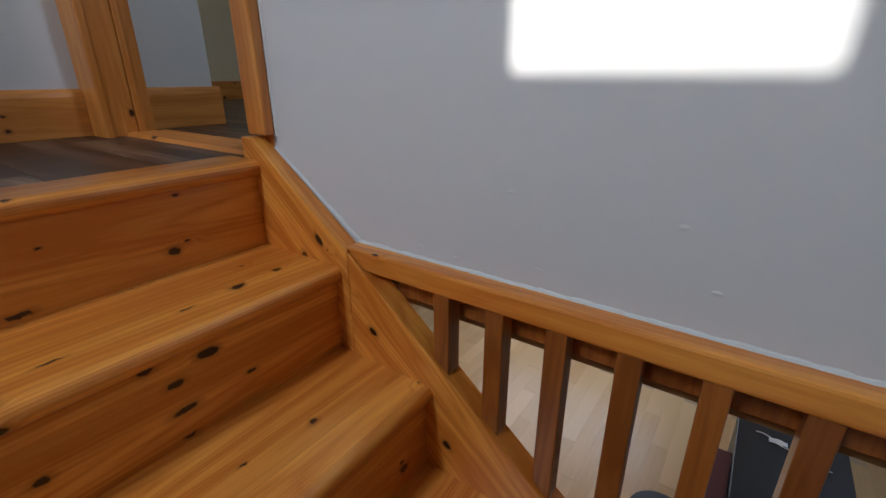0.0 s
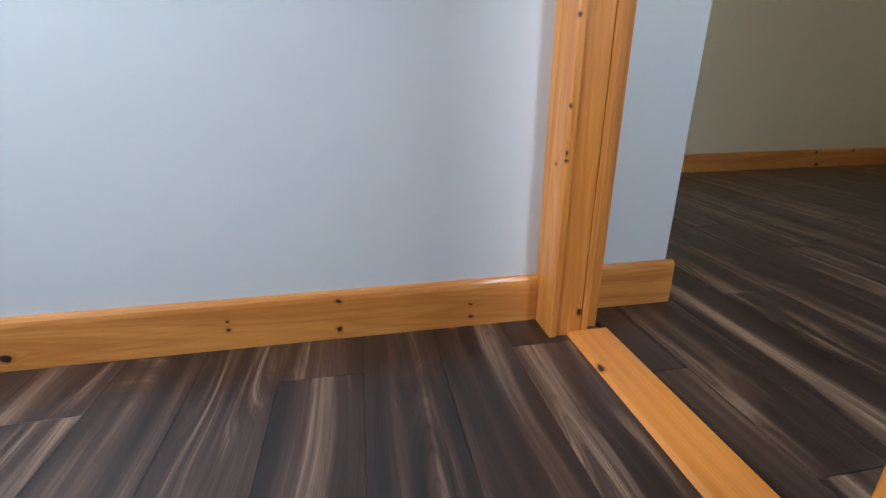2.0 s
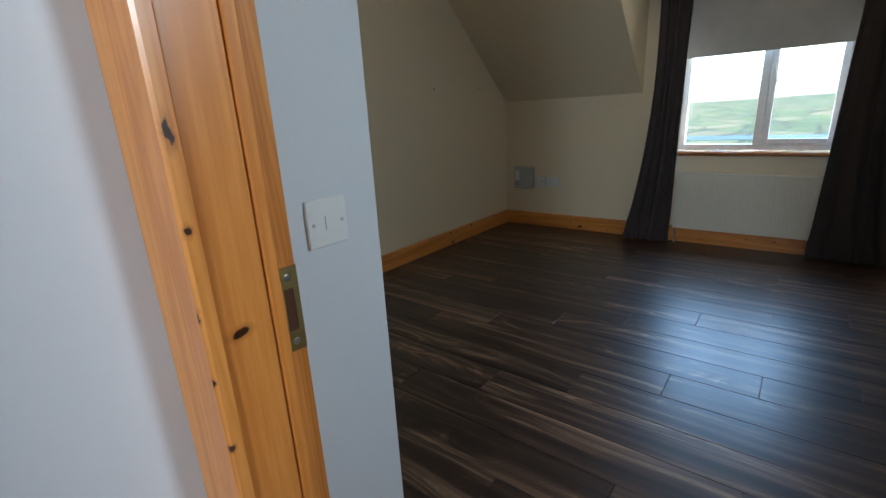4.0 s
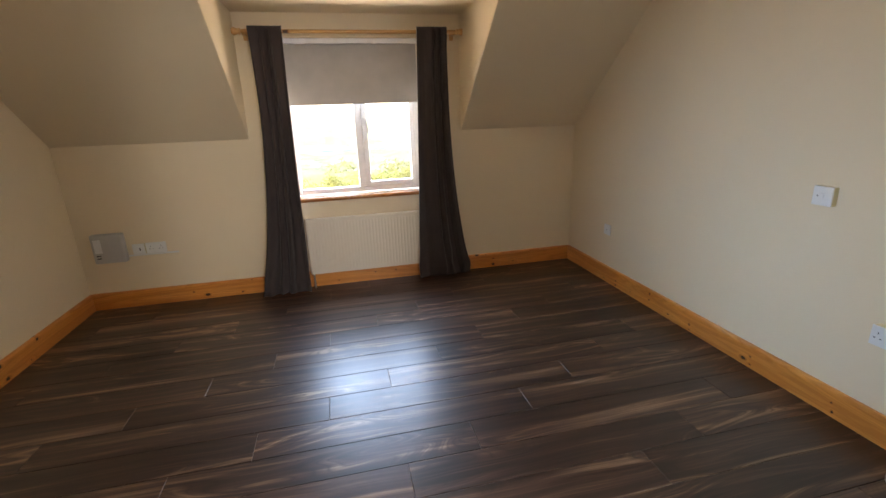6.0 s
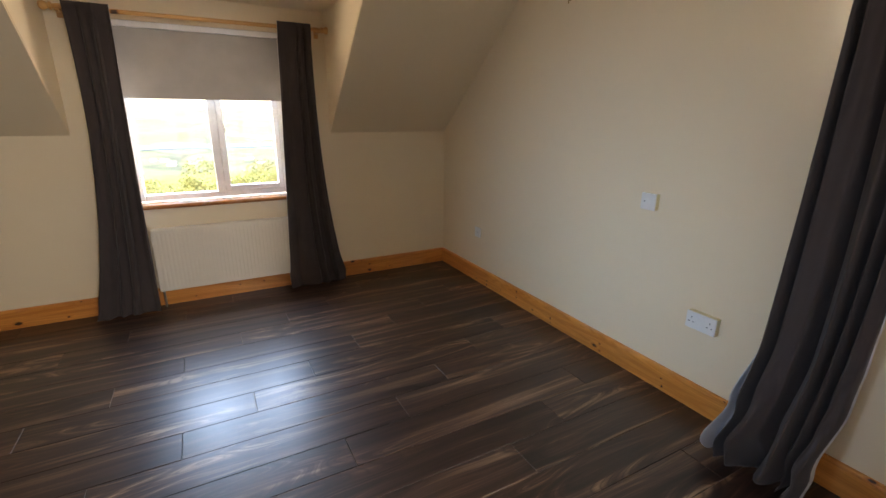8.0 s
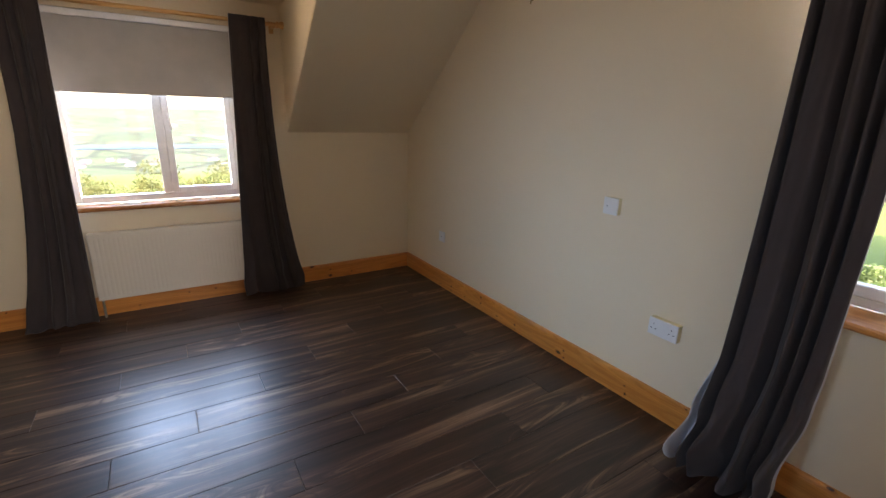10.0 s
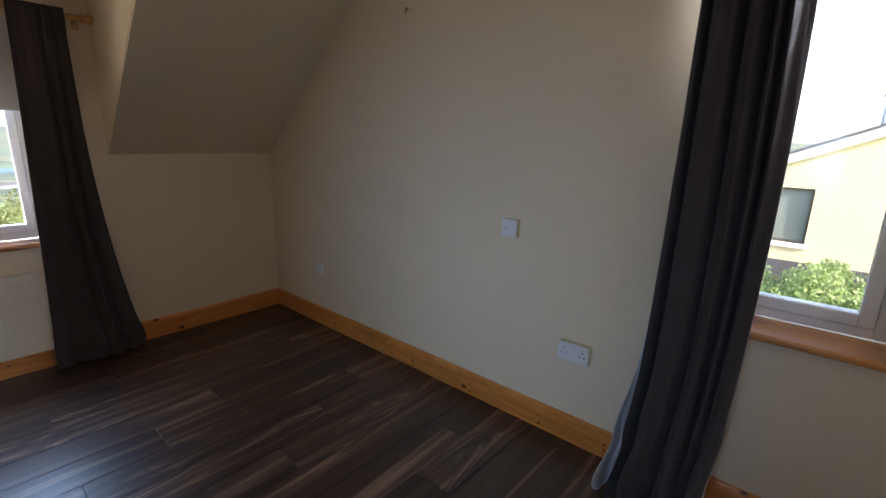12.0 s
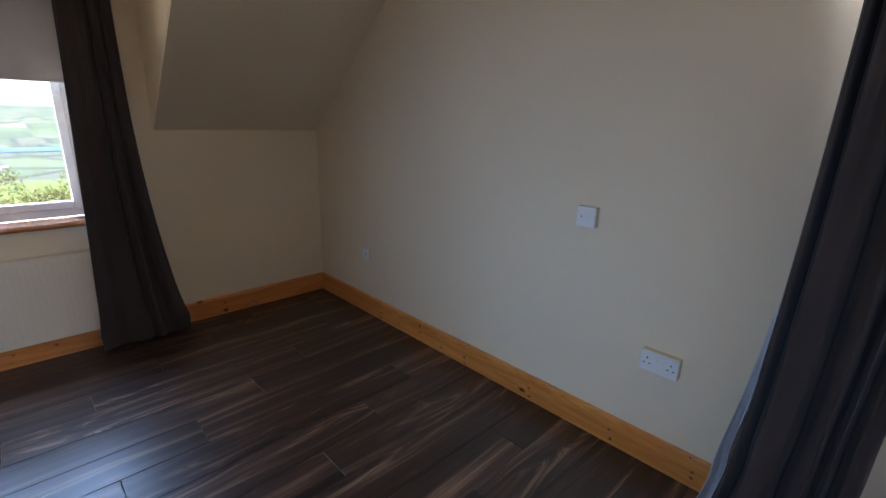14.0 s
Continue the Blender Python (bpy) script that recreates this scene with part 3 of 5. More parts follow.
prism(bm, [(-0.602, 0.058), (-0.572, 0.058), (-0.322, -0.124), (-0.322, -0.50), (-0.602, -0.235)], 1, ST_N, WALL_S - 0.002, 0.003)
into(on_slope(part("upper_string", bm, PINE_STRING, None)), stair)
X_END = -0.322 + 2.9
bm = bmesh.new()
prism(bm, [(-0.3205, -0.128), (X_END, string_top(X_END)), (X_END, string_top(X_END) - 0.40), (-0.3205, -0.128 - 0.40)], 1, ST_N, 1.068, 0.002)
into(on_slope(part("wall_string", bm, PINE_STRING, None)), stair)
bm = bmesh.new()
prism(bm, [(-0.568, 0.045), (X_END, 0.045 - 0.83 * (X_END + 0.568)), (X_END, -0.36 - 0.83 * (X_END + 0.568)), (-0.568, -0.36)], 1, 0.200, ST_S, 0.004)
into(on_slope(part("outer_string", bm, PINE_STRING, None)), stair)

# rail under the wall, with square balusters down to the string
rail = thing("pine_bottom_rail", "varnished pine rail capping the foot of the stair wall", "rail", at=(0.0, 1.04, -0.15))
RAIL_LO = -0.156
bm = bmesh.new()
prism(bm, [(-0.322 + (-0.126 - RAIL_LO) / 0.815 + 0.003, RAIL_LO), (2.69, RAIL_LO), (2.69, -0.1175), (-0.328, -0.1175)], 1, 1.0265, WALL_S + 0.044, 0.005)
into(part("rail_face", bm, PINE_X, None), rail)
bm = boxes(((-0.24, 1.0705, -0.208), (2.69, WALL_S + 0.043, RAIL_LO - 0.0005)), bevel=0.002)
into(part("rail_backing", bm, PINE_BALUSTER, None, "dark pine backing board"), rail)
for i in range(28):
    x = -0.118 + 0.0965 * i
    low = string_top(x) - 0.03
    if low < LOWER + 0.2:
        break
    bal = thing("baluster", "square reddish varnished pine baluster under the stair wall", "baluster", "balusters under the stair wall", (x, 1.05, low))
    bm = bmesh.new()
    prism(bm, [(x - 0.0155, string_top(x - 0.0155) + 0.0005), (x + 0.0155, string_top(x + 0.0155) + 0.0005), (x + 0.0155, RAIL_LO - 0.0005), (x - 0.0155, RAIL_LO - 0.0005)], 1, 1.031, 1.064, 0.002)
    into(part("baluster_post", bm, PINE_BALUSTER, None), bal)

# turned newel post at the landing's edge
NX, NY = -0.616, 0.221
newel = thing("newel_post", "turned varnished pine newel post with a square chamfered base", "newel post", at=(NX, NY, 0.016))
bm = boxes(((NX - 0.046, NY - 0.056, -0.30), (NX + 0.0555, NY + 0.048, 0.158)), bevel=0.004)
into(part("newel_base", bm, PINE_Z, None), newel)
bm = bmesh.new()
prof = [(0.040, 0.176), (0.047, 0.182), (0.0495, 0.190), (0.047, 0.198), (0.041, 0.203), (0.044, 0.207), (0.048, 0.213), (0.0485, 0.219), (0.045, 0.226),
        (0.040, 0.230), (0.0435, 0.240), (0.0475, 0.255), (0.0485, 0.270), (0.0465, 0.286), (0.041, 0.302), (0.036, 0.312), (0.0355, 0.318), (0.039, 0.321),
        (0.039, 0.330), (0.0355, 0.333), (0.038, 0.337), (0.0435, 0.342), (0.0455, 0.348), (0.0435, 0.355), (0.039, 0.360), (0.0375, 0.366), (0.041, 0.395),
        (0.0425, 0.43), (0.041, 0.47), (0.037, 0.53), (0.033, 0.60), (0.030, 0.70), (0.029, 0.78), (0.036, 0.79), (0.036, 0.81), (0.030, 0.82), (0.043, 0.84)]
lathe(bm, [(r, 0.155 + (h - 0.176) * (0.80 if h < 0.4 else 0.92)) for r, h in prof], (NX, NY, 0), 48)
smooth(into(part("turned_shaft", bm, PINE_NEWEL, None), newel), 35)
bm = boxes(((NX - 0.043, NY - 0.043, 0.765), (NX + 0.043, NY + 0.043, 0.96)), bevel=0.006)
into(part("newel_top", bm, PINE_NEWEL, None), newel)

# ---- doorway ----
door = thing("door_1", "doorless opening with a varnished knotty pine frame", "door frame", at=(-0.95, 1.12, 0), kind="structure")
JW, JE = -1.322, -0.594
bm = bmesh.new()
prism(bm, [(HALL_W + 0.001, 1.041), (JW - 0.004, 1.041), (JW, 1.045), (JW, 1.060), (HALL_W + 0.001, 1.060)], 2, 0.0, 2.10)
into(part("architrave_west", bm, PINE_Z, None), door)
bm = boxes(((JW - 0.058, 1.0605, 0.0), (JW - 0.004, 1.1285, 2.04)), bevel=0.0025)
into(part("jamb_west", bm, PINE_Z, None), door)
bm = boxes(((JW - 0.058, 1.1305, 0.0), (JW - 0.003, 1.150, 2.04)), bevel=0.003)
into(part("stop_west", bm, PINE_Z, None), door)
bm = boxes(((JW - 0.058, 1.1505, 0.0), (JW - 0.034, 1.192, 2.04)), bevel=0.002)
into(part("rebate_west", bm, PINE_Z, None), door)
bm = boxes(((-1.466, 1.061, 0.0), (JW - 0.059, 1.189, 2.04)))
into(part("frame_packing", bm, PINE_Z, None), door)
bm = boxes(((JE, 1.036, 0.062), (-0.536, 1.0585, 2.10)), bevel=0.004)
into(part("architrave_east", bm, PINE_Z, None), door)
bm = boxes(((JE + 0.012, 1.059, 0.0), (-0.5455, 1.192, 2.04)), bevel=0.002)
into(part("jamb_east", bm, PINE_Z, None), door)
bm = boxes(((JW + 0.002, 1.0605, 2.0405), (JE + 0.01, 1.192, 2.059)), bevel=0.002)
into(part("head", bm, PINE_X, None), door)
bm = boxes(((JW + 0.001, 1.038, 2.0395), (JE - 0.001, 1.0598, 2.10)), bevel=0.003)
into(part("architrave_head", bm, PINE_X, None), door)
# strike plate let into the rebate
plate = thing("strike_plate", "worn brass strike plate screwed to the pine door frame", "strike plate", at=(-1.335, 1.17, 0.90))
bm = bmesh.new()
PX = JW - 0.0336
z0, z1, y0, y1 = 0.838, 0.966, 1.159, 1.191
for lo, hi in (((PX, y0, z0), (PX + 0.002, y1, z0 + 0.032)), ((PX, y0, z1 - 0.032), (PX + 0.002, y1, z1)), ((PX, y0, z0 + 0.032), (PX + 0.002, y0 + 0.008, z1 - 0.032)), ((PX, y1 - 0.009, z0 + 0.032), (PX + 0.002, y1, z1 - 0.032))):
    box(bm, lo, hi)
into(part("plate_body", bm, BRASS, None), plate)
into(part("keep_hole", boxes(((PX, y0 + 0.008, z0 + 0.032), (PX + 0.0006, y1 - 0.009, z1 - 0.032))), plain("raw_wood_hole", (0.10, 0.035, 0.015), 0.8, scale=80), None, "dark chiselled hole"), plate)
for z in (z0 + 0.015, z1 - 0.015):
    bm = bmesh.new()
    lathe(bm, [(0.0055, PX + 0.002), (0.0055, PX + 0.003), (0.003, PX + 0.0036)], (0, 1.175, z), 16, 0)
    into(part("screw", bm, STEEL, None), plate)
# pine threshold between the boards of landing and bedroom
bm = bmesh.new()
prism(bm, [(1.092, 0.0005), (1.214, 0.0005), (1.206, 0.011), (1.100, 0.011)], 0, JW - 0.004, JE + 0.012, 0.001)
tagged(part("door_threshold", bm, pine("bare_pine_threshold", 0, (0.78, 0.29, 0.060), (0.66, 0.215, 0.038), share=0.06, rough=0.42)), "bare orange pine threshold strip across the doorway", "threshold")

# ---- skirting ----
def skirting(name, axis, a, b, wall, out, label="varnished knotty pine skirting board with a rounded top"):
    """A skirting board along x (axis 0) or y (axis 1), standing out from the wall's face by SK_T."""
    o = out * SK_T
    pts = [(wall, 0.001), (wall + o, 0.001), (wall + o, SKIRT - 0.022), (wall + o * 0.86, SKIRT - 0.010), (wall + o * 0.60, SKIRT - 0.002), (wall + o * 0.35, SKIRT), (wall, SKIRT)]
    bm = bmesh.new()
    prism(bm, pts, axis, a, b)
    return tagged(part(name, bm, PINE_SKIRT[axis]), label, "skirting board", "", "structure")
skirting("baseboard_north", 0, WEST + SK_T, EAST - SK_T, NORTH, -1)
skirting("baseboard_east", 1, WALL_N + 0.001, NORTH, EAST, -1)
skirting("baseboard_west", 1, STUB_END + 0.001, NORTH, WEST, 1)
skirting("baseboard_landing", 1, SOUTH + 0.01, 1.040, HALL_W, 1)
skirting("baseboard_stub", 1, 1.195, STUB_END + SK_T, STUB, 1)
skirting("baseboard_south", 0, WEST + SK_T, STUB - 0.001, STUB_END, 1)
skirting("baseboard_south_east", 0, -0.54, EAST - SK_T, WALL_N, 1)
# white skirting of the lower room
bm = boxes(((-3.298, NORTH - 0.02, LOWER), (2.69, NORTH - 0.001, LOWER + 0.12)), ((-3.2995, 1.3, LOWER), (-3.28, NORTH - 0.021, LOWER + 0.12)))
structure("baseboard_lower", bm, UPVC, "white skirting board of the lower room", "skirting board")

# ---- windows ----
def sash_frame(bm, axis, a0, a1, z0, z1, d0, d1, w, bevel=0.006):
    """Four mitred-looking bars round a rectangle; axis 0: the window runs along x, 1: along y."""
    def put(u0, u1, v0, v1):
        lo, hi = ((u0, d0, v0), (u1, d1, v1)) if axis == 0 else ((d0, u0, v0), (d1, u1, v1))
        box(bm, lo, hi, bevel)
    put(a0, a0 + w, z0, z1)
    put(a1 - w, a1, z0, z1)
    put(a0 + w, a1 - w, z0, z0 + w)
    put(a0 + w, a1 - w, z1 - w, z1)
    return bm
def pane(axis, a0, a1, z0, z1, d, parent):
    bm = bmesh.new()
    lo, hi = ((a0, d, z0), (a1, d + 0.006, z1)) if axis == 0 else ((d, a0, z0), (d + 0.006, a1, z1))
    box(bm, lo, hi)
    ob = into(part("pane", bm, GLASS, None), parent)
    ob.visible_shadow = False
    return ob
win = thing("window_1", "white plastic two-light dormer window overlooking fields", "window", at=(-1.12, 5.25, 0.76), kind="structure")
FZ0, FZ1 = 0.775, 1.984
bm = sash_frame(bmesh.new(), 0, NW[0] + 0.002, NW[1] - 0.002, FZ0, FZ1, 5.235, 5.30, 0.045)
into(part("window_frame", bm, UPVC, None), win)
into(part("mullion", boxes(((-1.128, 5.228, FZ0 + 0.045), (-1.072, 5.30, FZ1 - 0.045)), bevel=0.006), UPVC, None), win)
sash = into(part("opening_sash", sash_frame(bmesh.new(), 0, -1.072, -0.628, FZ0 + 0.045, FZ1 - 0.046, 5.222, 5.275, 0.042), UPVC, None), win)
pane(0, NW[0] + 0.04, -1.12, FZ0 + 0.04, FZ1 - 0.04, 5.262, win)
pane(0, -1.04, -0.66, FZ0 + 0.08, FZ1 - 0.08, 5.25, sash)
bm = bmesh.new()
box(bm, (-1.064, 5.206, 1.335), (-1.038, 5.2215, 1.405), 0.004)
prism(bm, [(-1.058, 1.385), (-1.044, 1.392), (-1.020, 1.272), (-1.034, 1.266)], 1, 5.182, 5.200, 0.004)
box(bm, (-1.056, 5.190, 1.365), (-1.044, 5.208, 1.385), 0.003)
into(part("window_handle", bm, UPVC, None, "white plastic casement handle"), sash)
bm = bmesh.new()
prism(bm, [(NORTH - 0.035, 0.742), (NORTH - 0.042, 0.752), (NORTH - 0.042, 0.762), (NORTH - 0.035, 0.772), (5.234, 0.772), (5.234, 0.742)], 0, NW[0] + 0.001, NW[1] - 0.001, 0.002)
into(part("window_sill", bm, PINE_SILL_X, None, "dark varnished pine sill"), win)
# sash stay lying on the sill
bm = boxes(((-1.40, 5.12, 0.7725), (-1.28, 5.135, 0.780)), ((-1.36, 5.112, 0.7725), (-1.34, 5.142, 0.786)), bevel=0.002)
tagged(part("blind_chain_clip", bm, PLASTIC), "small white plastic clip lying on the window sill", "clip")

win2 = thing("window_2", "tall white plastic gable window overlooking a yellow house", "window", at=(1.0, 1.77, 0.76), kind="structure")
bm = sash_frame(bmesh.new(), 1, EW[0] + 0.002, EW[1] - 0.002, FZ0, 2.078, 0.985, 1.05, 0.036)
into(part("window_frame", bm, UPVC, None), win2)
sash2 = into(part("opening_sash", sash_frame(bmesh.new(), 1, EW[0] + 0.040, EW[1] - 0.040, FZ0 + 0.038, 2.04, 0.975, 1.03, 0.045), UPVC, None), win2)
pane(1, EW[0] + 0.075, EW[1] - 0.075, FZ0 + 0.075, 2.005, 1.005, sash2)
bm = bmesh.new()
prism(bm, [(EAST - 0.030, 0.744), (EAST - 0.038, 0.752), (EAST - 0.038, 0.764), (EAST - 0.030, 0.772), (0.984, 0.772), (0.984, 0.744)], 1, EW[0] - 0.0, EW[1] + 0.0, 0.002)
into(part("window_sill", bm, PINE_SILL, None, "glossy pine sill with a rounded edge"), win2)
bm = bmesh.new()
prism(bm, [(EAST - 0.030, 0.744), (EAST - 0.038, 0.752), (EAST - 0.038, 0.764), (EAST - 0.030, 0.772), (EAST - 0.0005, 0.772), (EAST - 0.0005, 0.744)], 1, EW[0] - 0.085, EW[0] - 0.0005, 0.002)
into(part("sill_horn", bm, PINE_SILL, None), win2)

# Unseen window; an added white sheet behind its lamp keeps the sun out.
win4 = thing("window_4", "unseen white plastic bedroom window closed by an added white sheet", "window", at=(WEST - 0.1, 2.02, 0.82), kind="structure")
into(part("window_frame", sash_frame(bmesh.new(), 1, WW[0] + 0.002, WW[1] - 0.002, WW[2] + 0.002, WW[3] - 0.002, WEST - 0.16, WEST - 0.10, 0.05), UPVC, None), win4)
into(part("drawn_blind", boxes(((WEST - 0.13, WW[0] + 0.04, WW[2] + 0.04), (WEST - 0.125, WW[1] - 0.04, WW[3] - 0.04))), LINING, None), win4)
# small window over the stair
hall_win = thing("window_3", "small white plastic window high in the stair hall", "window", at=(-0.49, SOUTH - 0.1, 1.55), kind="structure")
into(part("window_frame", sash_frame(bmesh.new(), 0, SWX[0] + 0.001, SWX[1] - 0.001, SWZ[0] + 0.001, SWZ[1] - 0.001, SOUTH - 0.10, SOUTH - 0.05, 0.022), UPVC, None), hall_win)
pane(0, SWX[0] + 0.02, SWX[1] - 0.02, SWZ[0] + 0.02, SWZ[1] - 0.02, SOUTH - 0.08, hall_win)
# roller blind inside the dormer reveal
blind = thing("roller_blind", "grey roller blind pulled half down in a white cassette", "blind", at=(-1.12, 5.14, 1.95))
into(part("blind_cloth", boxes(((NW[0] + 0.02, 5.150, 1.51), (NW[1] - 0.02, 5.1525, 1.945))), BLIND, None), blind)
into(part("bottom_bar", boxes(((NW[0] + 0.02, 5.146, 1.500), (NW[1] - 0.02, 5.156, 1.512)), bevel=0.003), BLIND, None), blind)
into(part("cassette", boxes(((NW[0] + 0.006, 5.112, 1.945), (NW[1] - 0.006, 5.18, 1.983)), bevel=0.006), UPVC, None), blind)

# pine curtain rod with turned ends
RY, RZ = 5.02, 2.012
rod = thing("curtain_rod", "turned pine curtain rod above the dormer window", "curtain rod", at=(-1.09, RY, RZ))
bm = bmesh.new()
lathe(bm, [(0.0135, -1.88), (0.0135, -0.30)], (0, RY, RZ), 20, 0)
smooth(into(part("pole", bm, PINE_ROD, None), rod))
for s, x in ((-1, -1.88), (1, -0.30)):
    bm = bmesh.new()
    pts = [(0.013, 0.0), (0.022, 0.004), (0.023, 0.014), (0.016, 0.020), (0.020, 0.028), (0.026, 0.040), (0.026, 0.052), (0.020, 0.062), (0.008, 0.066)]
    lathe(bm, [(r, x + s * h) for r, h in pts], (0, RY, RZ), 24, 0)
    smooth(into(part("finial", bm, PINE_ROD, None), rod))
for x in (-1.865, -0.315):
    bm = bmesh.new()
    box(bm, (x - 0.010, RY - 0.004, RZ - 0.022), (x + 0.010, NORTH - 0.001, RZ - 0.0136), 0.002)
    box(bm, (x - 0.016, NORTH - 0.012, RZ - 0.05), (x + 0.016, NORTH - 0.0005, RZ + 0.03), 0.003)
    into(part("bracket", bm, PINE_ROD, None), rod)


# ---- curtains ----
def curtain(name, label, axis, hang, foot, z_top, folds, depth, out, seed, lining_edges=(0, 0), pool=0.0, group="dormer window curtains", mid=None, zone=0.17, rumple=0.022):
    """A hanging curtain: its two edges go from hang (a0, a1, d) at the top to foot (a0, a1, d) on the floor.
    out: the side on which the folds swell; pool: how far the hem spills over the floor."""
    rng = random.Random(seed)
    ncol, nrow = 150, 70
    phase = [rng.uniform(0, 6.28) for _ in range(6)]
    def surface(u, v, back=0.0):
        """u across, v from 0 at the hem to 1 at the top."""
        w = v ** 0.8
        a0 = foot[0] + (hang[0] - foot[0]) * w
        a1 = foot[1] + (hang[1] - foot[1]) * w
        if mid:
            bulge = math.sin(math.pi * v)
            a0 += mid[0] * bulge
            a1 += mid[1] * bulge
        d = foot[2] + (hang[2] - foot[2]) * (1 - (1 - v) ** 1.4)
        drift = 0.25 * math.sin(3.1 * v + phase[0]) + 0.12 * math.sin(7.3 * v + phase[1])
        uu = u + 0.07 * math.sin(2 * math.pi * u * 1.3 + phase[2]) + 0.03 * math.sin(2 * math.pi * u * 3.1 + phase[5]) + 0.025 * math.sin(4 * v + 3 * u + phase[3])
        wave = math.sin(2 * math.pi * folds * uu + drift * (1.2 - v))
        wave = math.copysign(abs(wave) ** 0.85, wave)
        small = 0.22 * math.sin(2 * math.pi * folds * 2.3 * uu + phase[4] + 2 * v)
        amp = depth * (0.65 + 0.5 * (1 - v) ** 2) * (1 - 0.5 * max(0.0, 1 - v / zone) ** 2) * (0.75 + 0.5 * noise.noise(Vector((u * 3.3, v * 0.8, seed))))
        crumple = max(0.0, 1 - v / zone)
        n1 = noise.noise(Vector((u * 4.5 + seed, v * 14, seed * 1.7)))
        n2 = noise.noise(Vector((u * 9 + seed, v * 22, 3 + seed)))
        off = amp * (wave + small) * 0.5 + crumple * (rumple * n1 + 0.4 * rumple * n2) + 0.003 * n2
        # the heading is a pocket drawn over the rod
        head = min(1.0, max(0.0, (v - 0.93) / 0.04))
        off = off * (1 - 0.75 * head) + 0.022 * head
        lobe = 0.5 + 0.5 * math.sin(2 * math.pi * folds * 0.55 * u + phase[5])
        tuck = max(0.0, (crumple - 0.62) / 0.38)
        spill = pool * crumple ** 1.3 * (0.60 + 0.65 * lobe + 0.3 * n1) * (1.12 - 0.60 * tuck * tuck)
        heap = crumple * (0.012 + 0.030 * lobe * (1 - crumple) + 0.010 * max(n1, 0))
        z = max(0.004 + heap, z_top * v)
        a = a0 + (a1 - a0) * u + 0.018 * crumple * n1
        dd = d + out * (off + spill - back)
        return (a, dd, z) if axis == 0 else (dd, a, z)
    def sheet(u0, u1, cols, back):
        bm = bmesh.new()
        rows = [(j / nrow) ** 1.25 for j in range(nrow + 1)]
        flare = [max(0.0, 1 - v / 0.42) ** 0.7 for v in rows]
        grid = [[bm.verts.new(surface(u0 * f + (1 + (u1 - 1) * f - u0 * f) * i / cols, v, back)) for i in range(cols + 1)] for v, f in zip(rows, flare)]
        for j in range(nrow):
            for i in range(cols):
                bm.faces.new((grid[j][i], grid[j][i + 1], grid[j + 1][i + 1], grid[j + 1][i]))
        return bm
    base = ((foot[0] + foot[1]) / 2, foot[2], 0) if axis == 0 else (foot[2], (foot[0] + foot[1]) / 2, 0)
    th = thing(name, label, "curtain", group, base)
    ob = smooth(into(part("curtain_cloth", sheet(0, 1, ncol, 0.0), CURTAIN, None), th), 80)
    m = ob.modifiers.new("thickness", "SOLIDIFY")
    m.thickness = 0.003
    lo, hi = -lining_edges[0], 1 + lining_edges[1]
    ob = smooth(into(part("curtain_lining", sheet(lo, hi, ncol, 0.010), LINING, None, "white curtain lining showing at the edge"), th), 80)
    m = ob.modifiers.new("thickness", "SOLIDIFY")
    m.thickness = 0.0015
    return th
curtain("curtain", "dark charcoal curtain pooling on the floor beside the window", 0, (-1.835, -1.600, RY), (-2.00, -1.615, 4.985), 2.045, 3.4, 0.060, -1, 3, pool=0.05, mid=(0.06, -0.01))
curtain("curtain", "dark charcoal curtain pooling on the floor beside the window", 0, (-0.612, -0.375, RY), (-0.69, -0.20, 5.00), 2.045, 3.4, 0.060, -1, 8, pool=0.03, mid=(-0.0, -0.045))
curtain("curtain", "charcoal lined curtain heaped on the floor by the gable window", 1, (1.815, 2.104, 0.692), (1.85, 2.165, 0.712), 2.16, 4.6, 0.165, -1, 14, (0.01, 0.13), pool=0.18, group="", mid=(-0.03, -0.02), zone=0.26, rumple=0.075)
rod2 = thing("curtain_pole", "pine curtain pole above the gable window", "curtain rod", at=(0.715, 1.75, 2.14))
bm = bmesh.new()
lathe(bm, [(0.0135, 1.30), (0.0135, 2.20)], (0.715, 0, 2.14), 20, 1)
smooth(into(part("pole", bm, PINE_ROD, None), rod2))
for y in (1.34, 2.16):
    into(part("bracket", boxes(((0.711, y - 0.01, 2.117), (EAST - 0.0005, y + 0.01, 2.126)), bevel=0.002), PINE_Z, None), rod2)

# ---- radiator ----
rad = thing("radiator", "cream enamelled panel radiator under the dormer window", "radiator", at=(-1.12, 5.04, 0.13))
RX0, RX1, RZ0, RZ1, RF = -1.605, -0.64, 0.135, 0.602, 5.01
bm = boxes(((RX0, RF + 0.006, RZ0), (RX1, RF + 0.016, RZ1)), bevel=0.003)
panel = into(part("panel", bm, ENAMEL, None), rad)
ribs = 34
for i in range(ribs):
    x = RX0 + 0.03 + (RX1 - RX0 - 0.06) * (i + 0.5) / ribs
    bm = bmesh.new()
    prism(bm, [(x - 0.011, RF + 0.0062), (x - 0.006, RF + 0.0042), (x + 0.006, RF + 0.0042), (x + 0.011, RF + 0.0062)], 2, RZ0 + 0.03, RZ1 - 0.03)
    into(part("rib", bm, ENAMEL, None), rad)
bm = boxes(((RX0 + 0.002, RF + 0.0165, RZ1 - 0.012), (RX1 - 0.002, RF + 0.065, RZ1 + 0.004)), bevel=0.003)
into(part("top_grille", bm, ENAMEL, None), rad)
